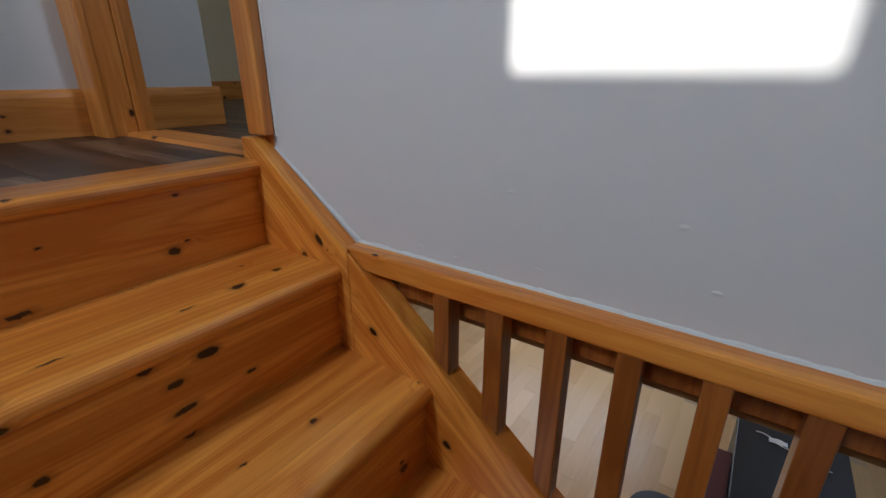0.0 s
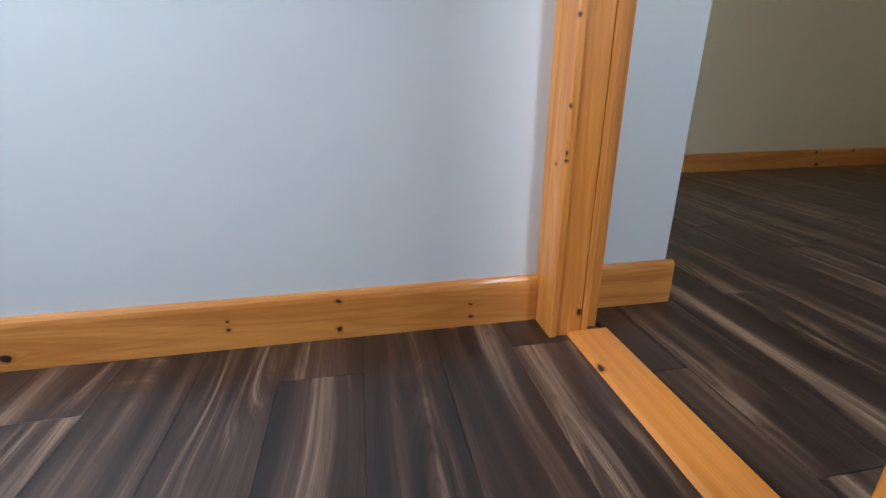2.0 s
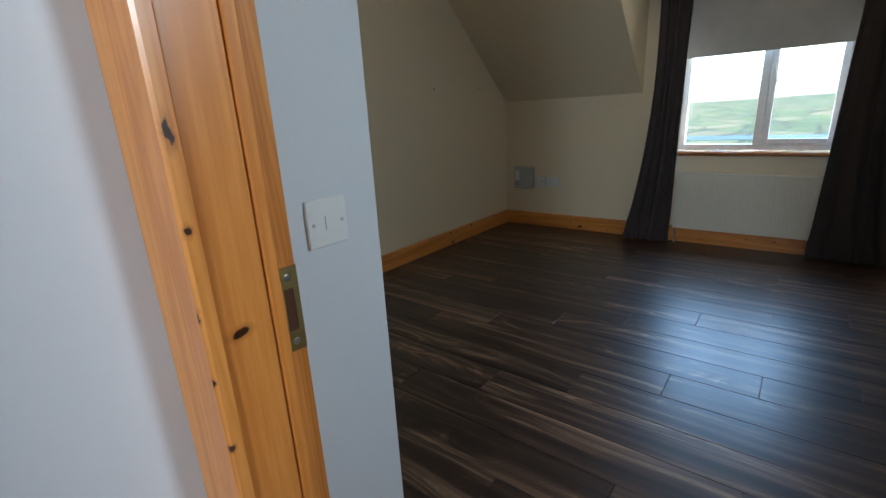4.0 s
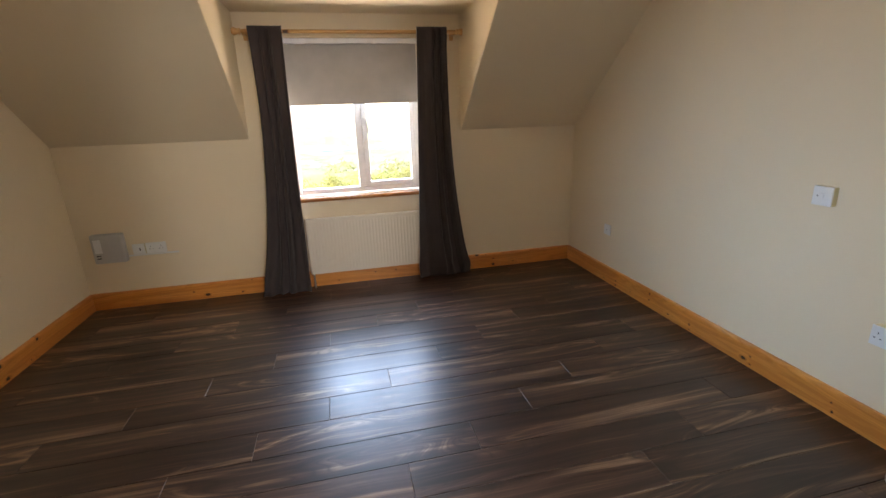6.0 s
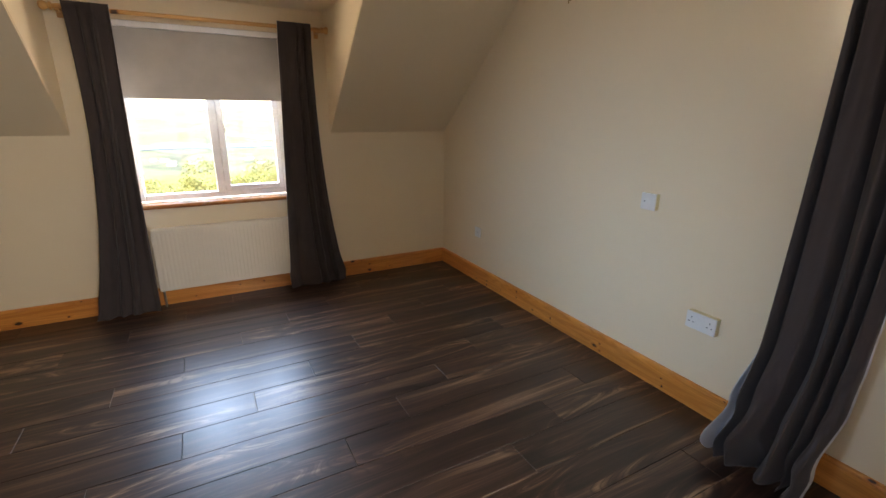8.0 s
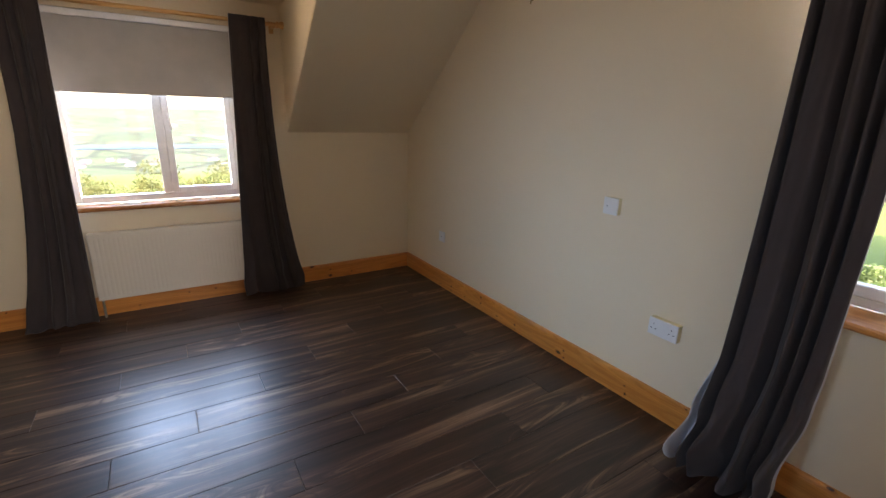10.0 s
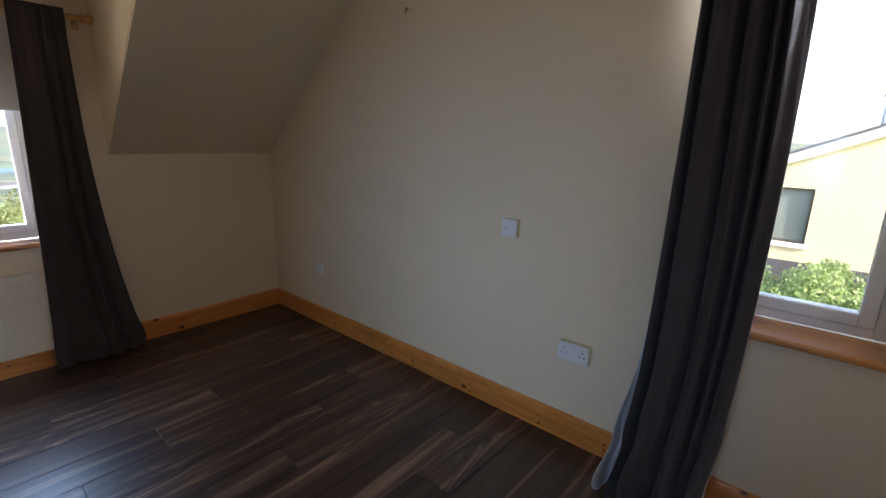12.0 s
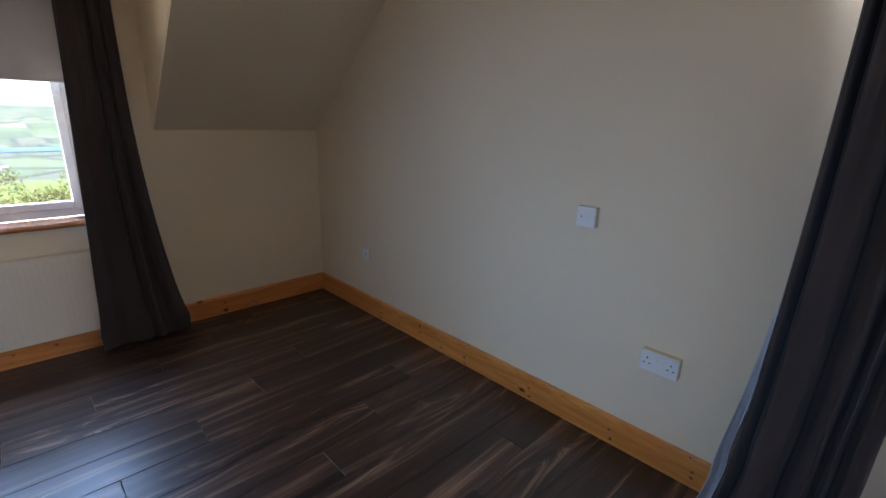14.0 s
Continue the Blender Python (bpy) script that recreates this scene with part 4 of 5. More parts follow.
for x0, x1 in ((RX0, RX0 + 0.003), (RX1 - 0.003, RX1)):
    into(part("side_panel", boxes(((x0, RF + 0.0165, RZ0 + 0.01), (x1, RF + 0.065, RZ1 - 0.013))), ENAMEL, None), rad)
into(part("rear_panel", boxes(((RX0 + 0.004, RF + 0.052, RZ0), (RX1 - 0.004, RF + 0.0645, RZ1 - 0.013))), ENAMEL, None), rad)
for x in (RX0 + 0.15, RX1 - 0.15):
    into(part("bracket", boxes(((x - 0.015, RF + 0.0645, RZ0 + 0.05), (x + 0.015, NORTH - 0.0005, RZ1 - 0.05))), STEEL, None), rad)
for x in (RX0 + 0.02, RX1 - 0.02):
    bm = bmesh.new()
    lathe(bm, [(0.0075, 0.002), (0.0075, RZ0 + 0.02)], (x, RF + 0.034, 0), 14, 2)
    smooth(into(part("pipe", bm, STEEL, None, "thin radiator pipe"), rad))


# ---- electrical fittings ----
def wall_plate(name, label, category, face, at, out, width, height, deep, holes, rockers, screws=True, group=""):
    """A moulded plate on a wall. face 0: on a wall across x (out along x), 1: on a wall across y."""
    th = thing(name, label, category, group, at)
    def put(u0, u1, v0, v1, d0, d1, material, nm, bevel=0.0, label=""):
        o0, o1 = sorted((out * d0, out * d1))
        if face == 0:
            lo, hi = (at[0] + o0, at[1] + u0, at[2] + v0), (at[0] + o1, at[1] + u1, at[2] + v1)
        else:
            lo, hi = (at[0] + u0, at[1] + o0, at[2] + v0), (at[0] + u1, at[1] + o1, at[2] + v1)
        into(part(nm, box(bmesh.new(), lo, hi, bevel), material, None, label), th)
    w, h = width / 2, height / 2
    if deep > 0.012:
        put(-w + 0.001, w - 0.001, -h + 0.001, h - 0.001, 0.0, deep - 0.009, BEIGE, "back_box", 0.002, "yellowed plastic surface box")
    put(-w, w, -h, h, max(deep - 0.0088, 0.0), deep, PLASTIC, "face_plate", 0.003)
    for u, v in rockers:
        put(u - 0.007, u + 0.007, v - 0.013, v + 0.013, deep + 0.0002, deep + 0.003, PLASTIC, "rocker", 0.001)
    for u, v, a, b in holes:
        put(u - a, u + a, v - b, v + b, deep + 0.0001, deep + 0.0007, SLOT, "pin_slot")
    if screws:
        for u in (-w + 0.012, w - 0.012):
            put(u - 0.003, u + 0.003, -0.003, 0.003, deep + 0.0001, deep + 0.0010, STEEL, "screw", 0.0008)
    return th
def socket_holes(u):
    return [(u, -0.002 + 0.016, 0.002, 0.004), (u - 0.011, -0.008, 0.004, 0.002), (u + 0.011, -0.008, 0.004, 0.002)]
wall_plate("light_switch", "white plastic light switch on the short wall", "light switch", 0, (STUB, 1.335, 0.985), 1, 0.086, 0.086, 0.009, [], [(0, 0)])
wall_plate("switch_plate", "white switch plate on a yellowed surface box", "light switch", 0, (EAST, 2.826, 0.993), -1, 0.086, 0.086, 0.034, [(0.02, 0.0, 0.003, 0.003)], [(0, 0)], False)
wall_plate("double_socket", "white double socket on a yellowed surface box above the skirting", "wall socket", 0, (EAST, 2.446, 0.469), -1, 0.146, 0.086, 0.038,
           socket_holes(-0.045) + socket_holes(0.045), [(-0.012, 0.022), (0.012, 0.022)], False)
wall_plate("aerial_socket", "small white aerial socket low on the wall", "wall socket", 0, (EAST, 4.475, 0.440), -1, 0.086, 0.086, 0.010, [(0, 0, 0.004, 0.004)], [], False)
wall_plate("double_socket", "white double socket with a plug beside the grey control box", "wall socket", 1, (-2.755, NORTH, 0.470), -1, 0.146, 0.086, 0.010,
           socket_holes(-0.036) + socket_holes(0.036), [(-0.012, 0.022), (0.012, 0.022)], False)
wall_plate("fused_spur", "small white fused spur between box and socket", "wall socket", 1, (-2.872, NORTH, 0.470), -1, 0.086, 0.086, 0.026, [(0.01, 0.0, 0.004, 0.010)], [(-0.015, 0)], False)
ctl = thing("control_box", "grey plastic alarm control box on the knee wall", "control box", at=(-3.06, NORTH, 0.50))
into(part("housing", boxes(((-3.175, NORTH - 0.055, 0.385), (-2.955, NORTH - 0.0005, 0.612)), bevel=0.012), GREY_PLASTIC, None), ctl)
into(part("display", boxes(((-3.155, NORTH - 0.0575, 0.47), (-3.105, NORTH - 0.0552, 0.575)), bevel=0.001), PLASTIC, None, "pale panel of the control box"), ctl)
for z in (0.425, 0.445):
    into(part("button", boxes(((-3.15, NORTH - 0.0572, z), (-3.12, NORTH - 0.0552, z + 0.008))), SLOT, None), ctl)
# two screw holes left in the wall
for y, z in ((3.93, 1.375), (4.62, 1.39)):
    bm = bmesh.new()
    lathe(bm, [(0.006, WEST - 0.0002), (0.006, WEST + 0.002), (0.003, WEST + 0.003)], (0, y, z), 12, 0)
    tagged(part("wall_plug", bm, SLOT), "dark plastic screw plug set in cream bedroom wall", "wall plug", "screw plugs in the wall")

# thin cable cover running along under the sockets
bm = boxes(((-2.954, NORTH - 0.010, 0.414), (-2.60, NORTH - 0.0005, 0.4265)), bevel=0.002)
tagged(part("cable_cover", bm, PLASTIC), "thin white cable cover under the sockets", "cable cover")
# small hook screwed high on the gable wall
hook = thing("wall_hook", "small dull brass picture hook high on the gable wall", "hook", at=(EAST, 3.56, 2.07))
bm = bmesh.new()
lathe(bm, [(0.009, EAST - 0.0002), (0.009, EAST - 0.003), (0.004, EAST - 0.004), (0.003, EAST - 0.016)], (0, 3.56, 2.07), 14, 0)
into(part("screw", bm, BRASS, None), hook)
into(part("hanger", boxes(((EAST - 0.016, 3.556, 2.045), (EAST - 0.012, 3.564, 2.075)), bevel=0.001), BRASS, None), hook)

# cracked filler between wall and rail, little blisters on the plaster
bm = bmesh.new()
rng = random.Random(5)
def bead(bm, count, point, side):
    """A thin uneven bead of filler: point(f) runs along the joint, side is the way it spreads on the wall."""
    rows = []
    for i in range(count + 1):
        x, z = point(i / count)
        h = 0.0035 + 0.005 * abs(noise.noise(Vector((i * 0.21, 3.3, x)))) + 0.0012 * rng.random()
        d = 0.0008 + 0.0016 * rng.random()
        rows.append([bm.verts.new(p) for p in ((x, WALL_S - 0.0002, z), (x, WALL_S - d - 0.001, z), (x + side[0] * h * 0.6, WALL_S - d, z + side[1] * h * 0.6), (x + side[0] * h, WALL_S - 0.0002, z + side[1] * h))])
    for a, b in zip(rows, rows[1:]):
        for k in range(3):
            bm.faces.new((a[k], a[k + 1], b[k + 1], b[k]))
bead(bm, 420, lambda f: (-0.322 + 3.0 * f, -0.1175), (0, 1))
bead(bm, 60, lambda f: (-0.545 + 0.226 * f, 0.036 - 0.1535 * f), (0.55, 0.83))
bead(bm, 220, lambda f: (-0.5365, 0.06 + 1.95 * f), (1, 0))
structure("trim_filler", bm, CAULK, "cracked white filler along the rail", "filler")
for x, z in ((-0.02, 0.02), (0.20, 0.01), (0.245, -0.06), (-0.18, -0.095), (-0.11, -0.10), (0.03, -0.085)):
    bm = bmesh.new()
    bmesh.ops.create_icosphere(bm, subdivisions=2, radius=0.006)
    for v in bm.verts:
        v.co = Vector((x + v.co.x * 1.1, WALL_S + v.co.y * 0.22, z + v.co.z * 0.5))
    smooth(tagged(part("paint_blister", bm, WALL_HALL), "small blister in the white wall paint", "blister", "paint blisters"))

# ---- lower room furniture glimpsed through the balusters ----
BLACK = plain("black_enamel", (0.012, 0.012, 0.013), 0.35)
RED = plain("dark_red_enamel", (0.09, 0.008, 0.008), 0.4)
stove = thing("cabinet", "black cabinet with a dark red side on the oak floor", "cabinet", at=(0.75, 3.4, LOWER))
into(part("carcass", boxes(((0.50, 2.95, LOWER + 0.02), (1.08, 3.85, LOWER + 0.60)), bevel=0.01), BLACK, None), stove)
into(part("top", boxes(((0.495, 2.94, LOWER + 0.601), (1.085, 3.86, LOWER + 0.625)), bevel=0.006), BLACK, None), stove)
into(part("side_panel", boxes(((0.37, 2.90, LOWER + 0.02), (0.494, 3.38, LOWER + 0.58)), bevel=0.008), RED, None, "dark red side panel"), stove)
for x in (0.42, 1.03):
    for y in (3.0, 3.34):
        into(part("foot", boxes(((x - 0.02, y - 0.02, LOWER), (x + 0.02, y + 0.02, LOWER + 0.0195))), BLACK, None), stove)
tray = thing("papers", "crumpled white papers lying on the black cabinet", "papers", at=(0.70, 3.55, LOWER + 0.626))
bm = bmesh.new()
grid = bmesh.ops.create_grid(bm, x_segments=6, y_segments=6, size=0.05)["verts"]
for v in grid:
    v.co = Vector((0.72 + v.co.x, 3.58 + v.co.y * 0.5, LOWER + 0.634 + 0.008 * noise.noise(v.co * 30)))
into(part("paper", bm, PLASTIC, None), tray)
cable = bpy.data.curves.new("cable", "CURVE")
cable.dimensions, cable.bevel_depth, cable.bevel_resolution = "3D", 0.004, 2
run = cable.splines.new("POLY")
run.points.add(11)
for k, p in enumerate(run.points):
    p.co = (0.60 + 0.035 * k, 3.62 - 0.012 * k + 0.02 * math.sin(k * 1.1), LOWER + 0.631, 1)
cable.materials.append(PLASTIC)
tagged(new("cable", cable), "thin white cable lying on the black cabinet", "cable")
ball = thing("stool", "round black padded stool on the oak floor", "stool", at=(0.2, 2.74, LOWER))
bm = bmesh.new()
lathe(bm, [(0.10, LOWER + 0.40), (0.17, LOWER + 0.41), (0.18, LOWER + 0.44), (0.17, LOWER + 0.47), (0.05, LOWER + 0.48)], (0.2, 2.74, 0), 28)
smooth(into(part("seat", bm, BLACK, None), ball))
for i in range(4):
    a = math.pi / 4 + math.pi / 2 * i
    x, y = 0.2 + 0.11 * math.cos(a), 2.74 + 0.11 * math.sin(a)
    into(part("leg", boxes(((x - 0.012, y - 0.012, LOWER), (x + 0.012, y + 0.012, LOWER + 0.401)), bevel=0.003), BLACK, None), ball)

# ---- outdoors ----
def ground_height(x, y):
    """The house stands on a hill above a wide valley with hills beyond."""
    r = math.hypot(x, y - 2)
    if y < -30:
        r = min(r, 40 + 0.2 * abs(y))
    keys = [(0, -2.85), (34, -2.85), (60, -5.5), (150, -19), (400, -51), (650, -61), (1200, -62), (1700, -54), (2700, -22), (3700, 0), (4700, 9)]
    for (r0, z0), (r1, z1) in zip(keys, keys[1:]):
        if r <= r1:
            f = (r - r0) / (r1 - r0)
            z = z0 + (z1 - z0) * f
            break
    else:
        z = keys[-1][1]
    if r > 1500:
        z += (r - 1500) / 2200 * 22 * noise.noise(Vector((x / 900, y / 900, 0.3)))
    return z
bm = bmesh.new()
radii = [0, 6, 12, 20, 28, 34, 40, 50, 60, 80, 110, 150, 210, 290, 380, 500, 700, 900, 1200, 1500, 1800, 2200, 2600, 3100, 3600, 4100, 4700]
rings = []
for r in radii[1:]:
    rings.append([bm.verts.new((r * math.cos(a), 2 + r * math.sin(a), ground_height(r * math.cos(a), 2 + r * math.sin(a)))) for a in (2 * math.pi * i / 96 for i in range(96))])
hub = bm.verts.new((0, 2, -2.85))
for i in range(96):
    bm.faces.new((hub, rings[0][i], rings[0][(i + 1) % 96]))
for lo, hi in zip(rings, rings[1:]):
    for i in range(96):
        bm.faces.new((lo[i], hi[i], hi[(i + 1) % 96], lo[(i + 1) % 96]))
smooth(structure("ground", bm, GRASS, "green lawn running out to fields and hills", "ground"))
bm = bmesh.new()
pts = []
for i in range(40):
    a = 2 * math.pi * i / 40
    pts.append((-60 + 430 * math.cos(a) * (1 + 0.12 * math.sin(3 * a)), 960 + 60 * math.sin(a) * (1 + 0.2 * math.sin(2 * a + 1))))
bm.faces.new([bm.verts.new((x, y, -60.6)) for x, y in pts])
structure("water", bm, plain("bay_water", (0.05, 0.12, 0.22), 0.55), "blue tidal water in the valley", "water")


def leaf_cloud(bm, rng, centre, size, count, leaf):
    """Many small folded leaves through an uneven mound."""
    lumps = [(Vector((rng.uniform(-1, 1) * size[0], rng.uniform(-1, 1) * size[1], rng.uniform(0.1, 1.0) * size[2])), rng.uniform(0.35, 0.7) * min(size)) for _ in range(20)]
    for _ in range(count):
        c, r = rng.choice(lumps)
        d = Vector((rng.gauss(0, 1), rng.gauss(0, 1), rng.gauss(0.25, 1))).normalized() * r * rng.uniform(0.6, 1.08)
        p = Vector(centre) + c + d
        t = Vector((rng.gauss(0, 1), rng.gauss(0, 1), rng.gauss(0.4, 0.8))).normalized()
        s = t.orthogonal().normalized()
        s.rotate(Matrix.Rotation(rng.uniform(0, 6.28), 3, t))
        l = leaf * rng.uniform(0.6, 1.3)
        vs = [bm.verts.new(p + q) for q in (Vector((0, 0, 0)), t * l * 0.5 + s * l * 0.28, t * l, t * l * 0.5 - s * l * 0.28)]
        bm.faces.new(vs)


def shrub(name, label, centre, size, count, leaf, material, seed, group=""):
    rng = random.Random(seed)
    th = thing(name, label, "shrub", group, centre)
    bm = bmesh.new()
    for i in range(5):
        a = rng.uniform(0, 6.28)
        foot = Vector(centre) + Vector((0.1 * math.cos(a), 0.1 * math.sin(a), 0))
        tip = Vector(centre) + Vector((size[0] * 0.7 * math.cos(a), size[1] * 0.7 * math.sin(a), size[2] * rng.uniform(0.7, 1.0)))
        side = Vector((0.03, 0.0, 0))
        up = Vector((0, 0.03, 0))
        ring0 = [bm.verts.new(foot + side * c + up * s) for c, s in ((1, 0), (0, 1), (-1, 0), (0, -1))]
        ring1 = [bm.verts.new(tip + (side * c + up * s) * 0.25) for c, s in ((1, 0), (0, 1), (-1, 0), (0, -1))]
        for j in range(4):
            bm.faces.new((ring0[j], ring0[(j + 1) % 4], ring1[(j + 1) % 4], ring1[j]))
    into(part("branches", bm, BARK, None), th)
    bm = bmesh.new()
    leaf_cloud(bm, rng, centre, size, count, leaf)
    into(part("foliage", bm, material, None), th)
    return th
BARK = plain("bark", (0.09, 0.06, 0.04), 0.9, mottle=0.4, scale=20)
LEAF_LIGHT = leaf_material("pale_green_leaves", (0.14, 0.23, 0.06), (0.30, 0.38, 0.17))
LEAF_GORSE = leaf_material("olive_gorse_leaves", (0.10, 0.125, 0.045), (0.20, 0.20, 0.07))
LEAF_DARK = leaf_material("dark_green_leaves", (0.04, 0.09, 0.025), (0.09, 0.15, 0.05))
# hedge between the two houses
for i in range(9):
    y = -1.6 + 0.75 * i
    shrub("hedge_shrub", "pale green leafy hedge shrub in sunlight", (8.2 + 0.25 * math.sin(i * 2.1), y, -2.85), (0.6, 0.55, 2.1 + 0.17 * math.sin(i * 1.7)), 12000, 0.07, LEAF_LIGHT, 40 + i, "hedge by the gable")
# gorse bank below the dormer
for i in range(15):
    x = -8.0 + 1.08 * i + 0.3 * math.sin(i * 3)
    shrub("gorse_bush", "sunlit yellow-green gorse bush on the bank", (x, 15.5 + 0.8 * math.sin(i * 1.9), -2.85), (1.2, 1.0, 1.95 + 0.2 * math.sin(i * 1.3) + 0.05 * i), 15000, 0.08, LEAF_GORSE, 70 + i, "gorse bank")
# shrubs and trees at the lawn's end
for i in range(10):
    y = 4.0 + 2.2 * i
    shrub("garden_shrub", "dark green garden shrub at the end of the lawn", (41 + 1.5 * math.sin(i * 2.7), y, -3.4), (1.5, 1.5, 1.5 + 1.2 * (i % 3 == 1)), 1300, 0.28, LEAF_DARK if i % 2 else LEAF_GORSE, 100 + i, "garden shrubs")

# yellow neighbouring house
YELLOW = paint("yellow_render", (0.52, 0.48, 0.29), 0.85, 0.25)
SLATE = plain("slate", (0.10, 0.105, 0.115), 0.6, mottle=0.3, scale=12)
PLINTH = plain("dark_plinth", (0.07, 0.07, 0.075), 0.8, mottle=0.3, scale=8)
CHIM = paint("grey_render", (0.27, 0.31, 0.37), 0.85, 0.25)
HX, HY0, HY1, HE, HS = 12.0, 2.95, -7.5, 0.97, 0.417
house = thing("house", "yellow rendered neighbouring house with a slate roof and white barge boards", "house", at=(15, -2.3, -2.85))
ridge_y = (HY0 + HY1) / 2
ridge_z = HE + (HY0 - ridge_y) * HS
bm = bmesh.new()
WY0, WY1, WZ0, WZ1 = 1.97, 2.71, -0.78, 0.49
for (y0, y1, za, zb) in ((WY1, HY0, -1.2, None), (HY1, WY0, -1.2, None)):
    pts = [(y0, -1.2), (y1, -1.2)]
    pts.append((y1, HE + (HY0 - y1) * HS if y1 > ridge_y else HE + (y1 - HY1) * HS))
    if y0 < ridge_y < y1:
        pts.append((ridge_y, ridge_z))
    pts.append((y0, HE + (HY0 - y0) * HS if y0 > ridge_y else HE + (y0 - HY1) * HS))
    prism(bm, pts, 0, HX, HX + 0.3)
prism(bm, [(WY0, -1.2), (WY1, -1.2), (WY1, WZ0), (WY0, WZ0)], 0, HX, HX + 0.3)
prism(bm, [(WY0, WZ1), (WY1, WZ1), (WY1, HE + (HY0 - WY1) * HS), (WY0, HE + (HY0 - WY0) * HS)], 0, HX, HX + 0.3)
box(bm, (HX + 0.3, HY0 - 0.3, -1.2), (HX + 9, HY0, HE))
box(bm, (HX + 0.3, HY1, -1.2), (HX + 9, HY1 + 0.3, HE))
box(bm, (HX + 8.7, HY1 + 0.3, -1.2), (HX + 9, HY0 - 0.3, HE))
into(part("wall", bm, YELLOW, None), house)
into(part("plinth", boxes(((HX - 0.03, HY1 - 0.03, -2.85), (HX + 9.03, HY0 + 0.03, -1.2))), PLINTH, None, "dark rendered plinth"), house)
bm = bmesh.new()
prism(bm, [(HY0 + 0.35, HE - 0.35 * HS + 0.10), (ridge_y, ridge_z + 0.10), (HY1 - 0.35, HE - 0.35 * HS + 0.10), (HY1 - 0.35, HE - 0.35 * HS + 0.16), (ridge_y, ridge_z + 0.18), (HY0 + 0.35, HE - 0.35 * HS + 0.16)], 0, HX - 0.18, HX + 9.2)
into(part("roof", bm, SLATE, None), house)
bm = bmesh.new()
prism(bm, [(HY0 + 0.35, HE - 0.35 * HS - 0.10), (ridge_y, ridge_z - 0.10), (ridge_y, ridge_z + 0.099), (HY0 + 0.35, HE - 0.35 * HS + 0.099)], 0, HX - 0.14, HX - 0.002)
prism(bm, [(HY1 - 0.35, HE - 0.35 * HS - 0.10), (ridge_y, ridge_z - 0.10), (ridge_y, ridge_z + 0.099), (HY1 - 0.35, HE - 0.35 * HS + 0.099)], 0, HX - 0.14, HX - 0.002)
into(part("barge_board", bm, UPVC, None), house)
DARK_FRAME = plain("dark_window_frame", (0.06, 0.05, 0.045), 0.4)
hw = into(part("window", sash_frame(bmesh.new(), 1, WY0, WY1, WZ0, WZ1, HX + 0.10, HX + 0.16, 0.05, 0.004), DARK_FRAME, None, "dark framed window"), house)
# Opaque pane; its pale tone stands in for sky reflected in the glass.
bm = boxes(((HX + 0.12, WY0 + 0.05, WZ0 + 0.05), (HX + 0.13, WY1 - 0.05, WZ1 - 0.05)))
hp = part("pane", bm, plain("sky_toned_pane", (0.20, 0.235, 0.215), 0.05, mottle=0.5, scale=4.0), None)
into(hp, hw)
into(part("sill", boxes(((HX - 0.06, WY0 - 0.08, WZ0 - 0.09), (HX + 0.10, WY1 + 0.08, WZ0 - 0.001))), UPVC, None), hw)
bm = boxes(((HX + 4.0, 0.15, 1.2), (HX + 4.9, 1.0, 2.80)), ((HX + 3.94, 0.09, 2.80), (HX + 4.96, 1.06, 2.90)))
chim = into(part("chimney", bm, CHIM, None, "grey rendered chimney"), house)
bm = bmesh.new()
lathe(bm, [(0.13, 2.90), (0.11, 3.10), (0.13, 3.12), (0.06, 3.13), (0.06, 3.17), (0.20, 3.175), (0.20, 3.20)], (HX + 4.4, 0.6, 0), 16)
into(part("chimney_pot", bm, plain("weathered_terracotta", (0.34, 0.24, 0.20), 0.8), None), chim)
bm = bmesh.new()
lathe(bm, [(0.012, 1.4), (0.012, 2.5)], (HX + 3.0, 1.75, 0), 8)
into(part("aerial_pole", bm, plain("rusty_pole", (0.25, 0.13, 0.09), 0.7), None), house)
# path beside the hedge, garden fence
bm = bmesh.new()
bm.faces.new([bm.verts.new(p) for p in ((9.6, -12, -2.83), (11.9, -12, -2.83), (11.9, 9, -2.83), (9.6, 9, -2.83))])
structure("pavement", bm, plain("tarmac", (0.10, 0.10, 0.10), 0.9, mottle=0.3), "grey tarmac path beside the yellow house", "path")
fence = thing("fence", "pale grey metal garden fence at the end of the lawn", "fence", at=(36, 8, -2.9))
for i in range(24):
    y = 5.8 + i * 0.12
    into(part("picket", boxes(((36, y, -2.95), (36.03, y + 0.035, -1.95))), GREY_PLASTIC, None), fence)
for z in (-2.7, -2.05):
    into(part("fence_rail", boxes(((36.031, 5.7, z), (36.06, 8.7, z + 0.05))), GREY_PLASTIC, None), fence)
wall_g = boxes(((38.5, -4, -3.2), (38.9, 30, -1.9)))
structure("wall_garden", wall_g, plain("garden_stone", (0.17, 0.15, 0.13), 0.9, mottle=0.5, scale=4), "dark stone garden wall", "wall")

# village in the valley
rng = random.Random(21)
WHITE_HOUSE = plain("white_render", (0.55, 0.55, 0.53), 0.8)
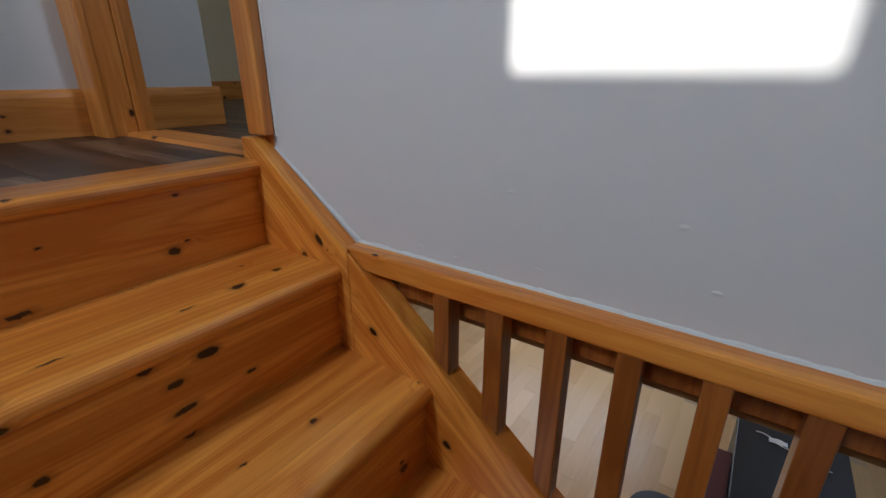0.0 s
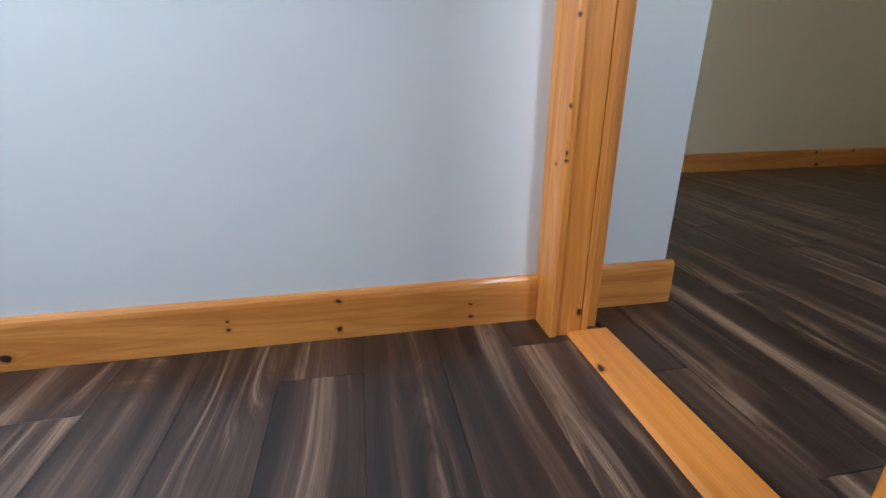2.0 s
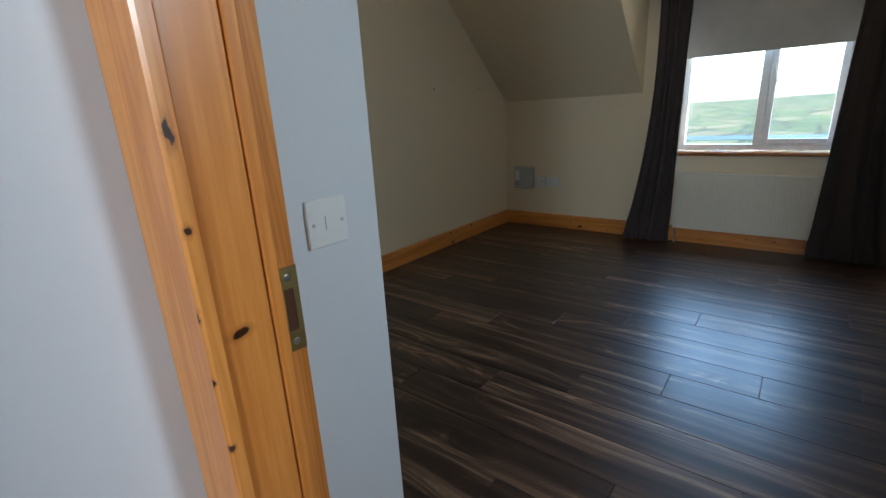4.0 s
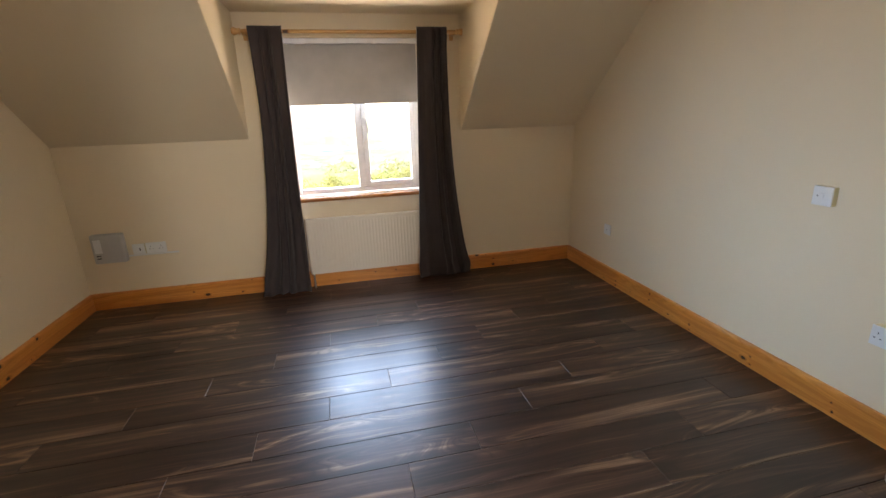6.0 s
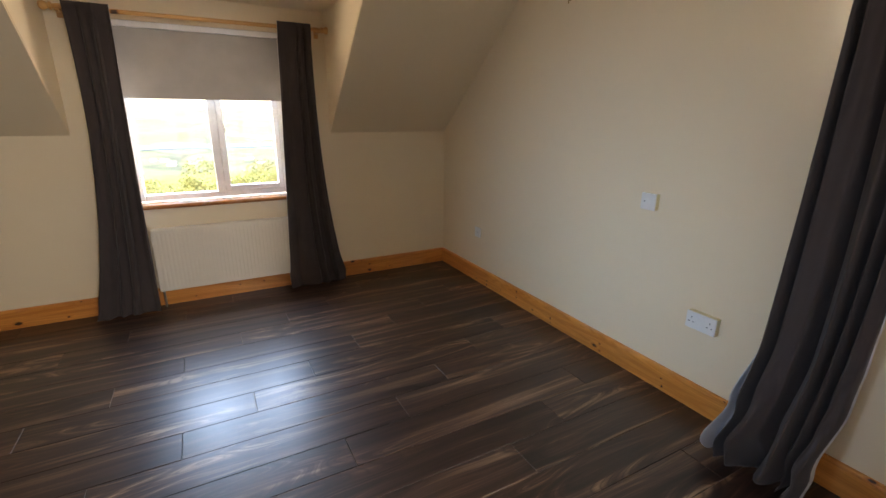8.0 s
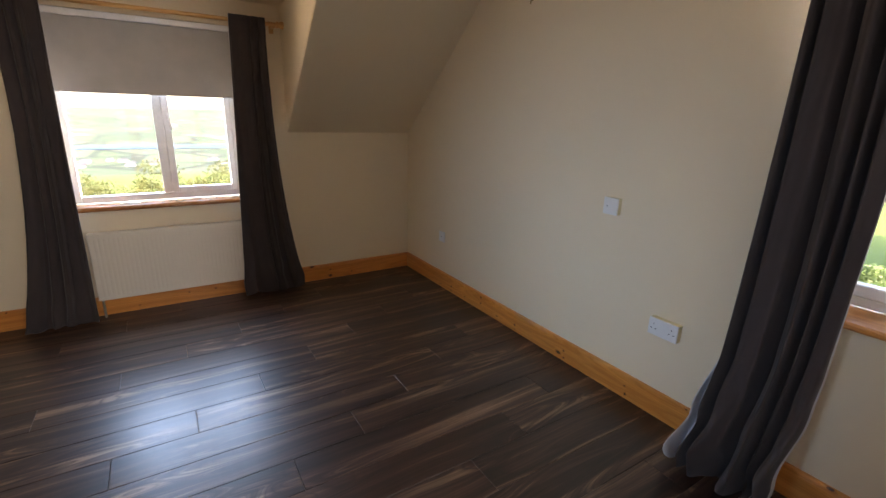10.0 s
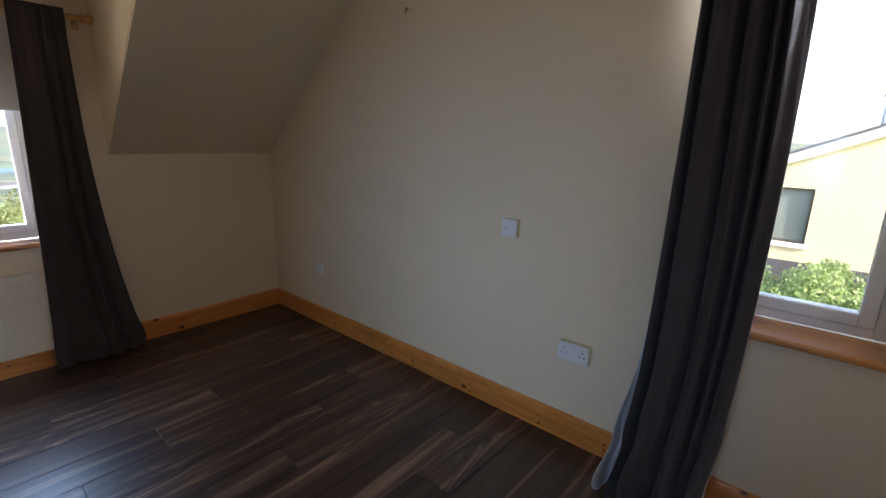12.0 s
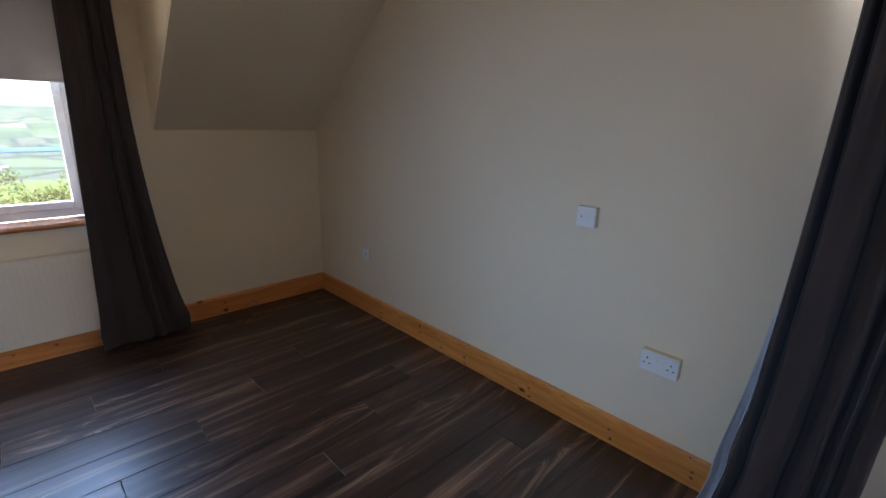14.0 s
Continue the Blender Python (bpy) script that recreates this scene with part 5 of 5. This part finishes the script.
for i in range(60):
    x, y = rng.gauss(-170, 100), rng.uniform(600, 700)
    z = ground_height(x, y) - 0.5
    w, d, h = rng.uniform(7, 12), rng.uniform(5, 7), rng.uniform(2.6, 3.6)
    vh = thing("village_house", "small white house with a dark roof in the valley", "house", "village houses", (x, y, z))
    into(part("wall", boxes(((x - w / 2, y - d / 2, z), (x + w / 2, y + d / 2, z + h))), WHITE_HOUSE, None), vh)
    bm = bmesh.new()
    prism(bm, [(y - d / 2 - 0.4, z + h + 0.01), (y, z + h + 2), (y + d / 2 + 0.4, z + h + 0.01)], 0, x - w / 2 - 0.3, x + w / 2 + 0.3)
    into(part("roof", bm, SLATE, None), vh)

# ---- floor boards, laid last ----
def boards(parent, x0, x1, y0, y1, row0, joint0, material, width=0.19, length=1.3, step=0.325, z=0.0, c=0.0014, gap=0.0018):
    """Bevelled boards along x, cut to the room; every row is shifted by a quarter board."""
    k = math.floor((y0 - row0) / width)
    while row0 + k * width < y1 - 0.002:
        a, b = max(row0 + k * width, y0), min(row0 + (k + 1) * width, y1)
        j = joint0 + (k * step) % length
        x = j - length * math.ceil((j - x0) / length)
        while x < x1 - 0.002:
            u, v = max(x, x0), min(x + length, x1)
            if v - u > 0.02 and b - a > 0.01:
                cx, cy = (u + v) / 2, (a + b) / 2
                hx, hy = (v - u) / 2 - gap / 2, (b - a) / 2 - gap / 2
                vs = [(sx * hx, sy * hy, -0.011) for sx, sy in ((-1, -1), (1, -1), (1, 1), (-1, 1))]
                vs += [(sx * hx, sy * hy, -c * 0.7) for sx, sy in ((-1, -1), (1, -1), (1, 1), (-1, 1))]
                vs += [(sx * (hx - c), sy * (hy - c), 0.0) for sx, sy in ((-1, -1), (1, -1), (1, 1), (-1, 1))]
                fs = [(8, 9, 10, 11)] + [(s + i, s + (i + 1) % 4, s + 4 + (i + 1) % 4, s + 4 + i) for s in (0, 4) for i in range(4)]
                me = bpy.data.meshes.new("plank")
                me.from_pydata(vs, [], fs)
                me.materials.append(material)
                ob = new("plank", me)
                ob.location = (cx, cy, z)
                ob.parent = parent
            x += length
        k += 1
floor = tagged(new("floor"), "dark walnut laminate floor of the bedroom", "floor", "", "structure")
boards(floor, WEST + 0.002, EAST - 0.002, STUB_END + 0.002, NORTH - 0.002, 3.021, -0.485, LAMINATE)
boards(floor, STUB + 0.002, EAST - 0.002, 1.205, STUB_END + 0.002, 3.021, -0.485, LAMINATE)
landing = tagged(new("floor_landing"), "dark walnut laminate floor of the landing", "floor", "", "structure")
boards(landing, HALL_W + 0.002, -0.650, SOUTH + 0.002, 1.100, 0.93, -1.30, LAMINATE, length=1.3, step=0.42, c=0.0004, gap=0.0009)
low_floor = tagged(new("floor_oak_boards"), "pale oak boards of the lower room", "floor", "", "structure")
def oak():
    n = Nodes("oak_boards", 0.28)
    v = n.coords((1, 0.1, 1), True)
    g = n.noise(v, 30.0, 4, 0.6, 0.6)
    info = n.tree.nodes.new("ShaderNodeObjectInfo")
    col = n.mix(g, (0.58, 0.38, 0.19), (0.42, 0.26, 0.12))
    n.colour(n.mix(info.outputs["Random"], col, (0.64, 0.45, 0.25)))
    n.bump(g, 0.1, 0.001)
    return n.mat
OAK_BOARD = oak()
for i in range(44):
    for j in range(4):
        x, y = -3.25 + i * 0.13, 1.0 + j * 1.1 - (i * 0.37) % 1.1
        bm = boxes(((-0.0645, 0.0, -0.011), (0.0645, min(1.098, NORTH - 0.02 - y), 0.0)))
        ob = part("plank", bm, OAK_BOARD, low_floor)
        ob.location = (x + 0.065, y, LOWER)
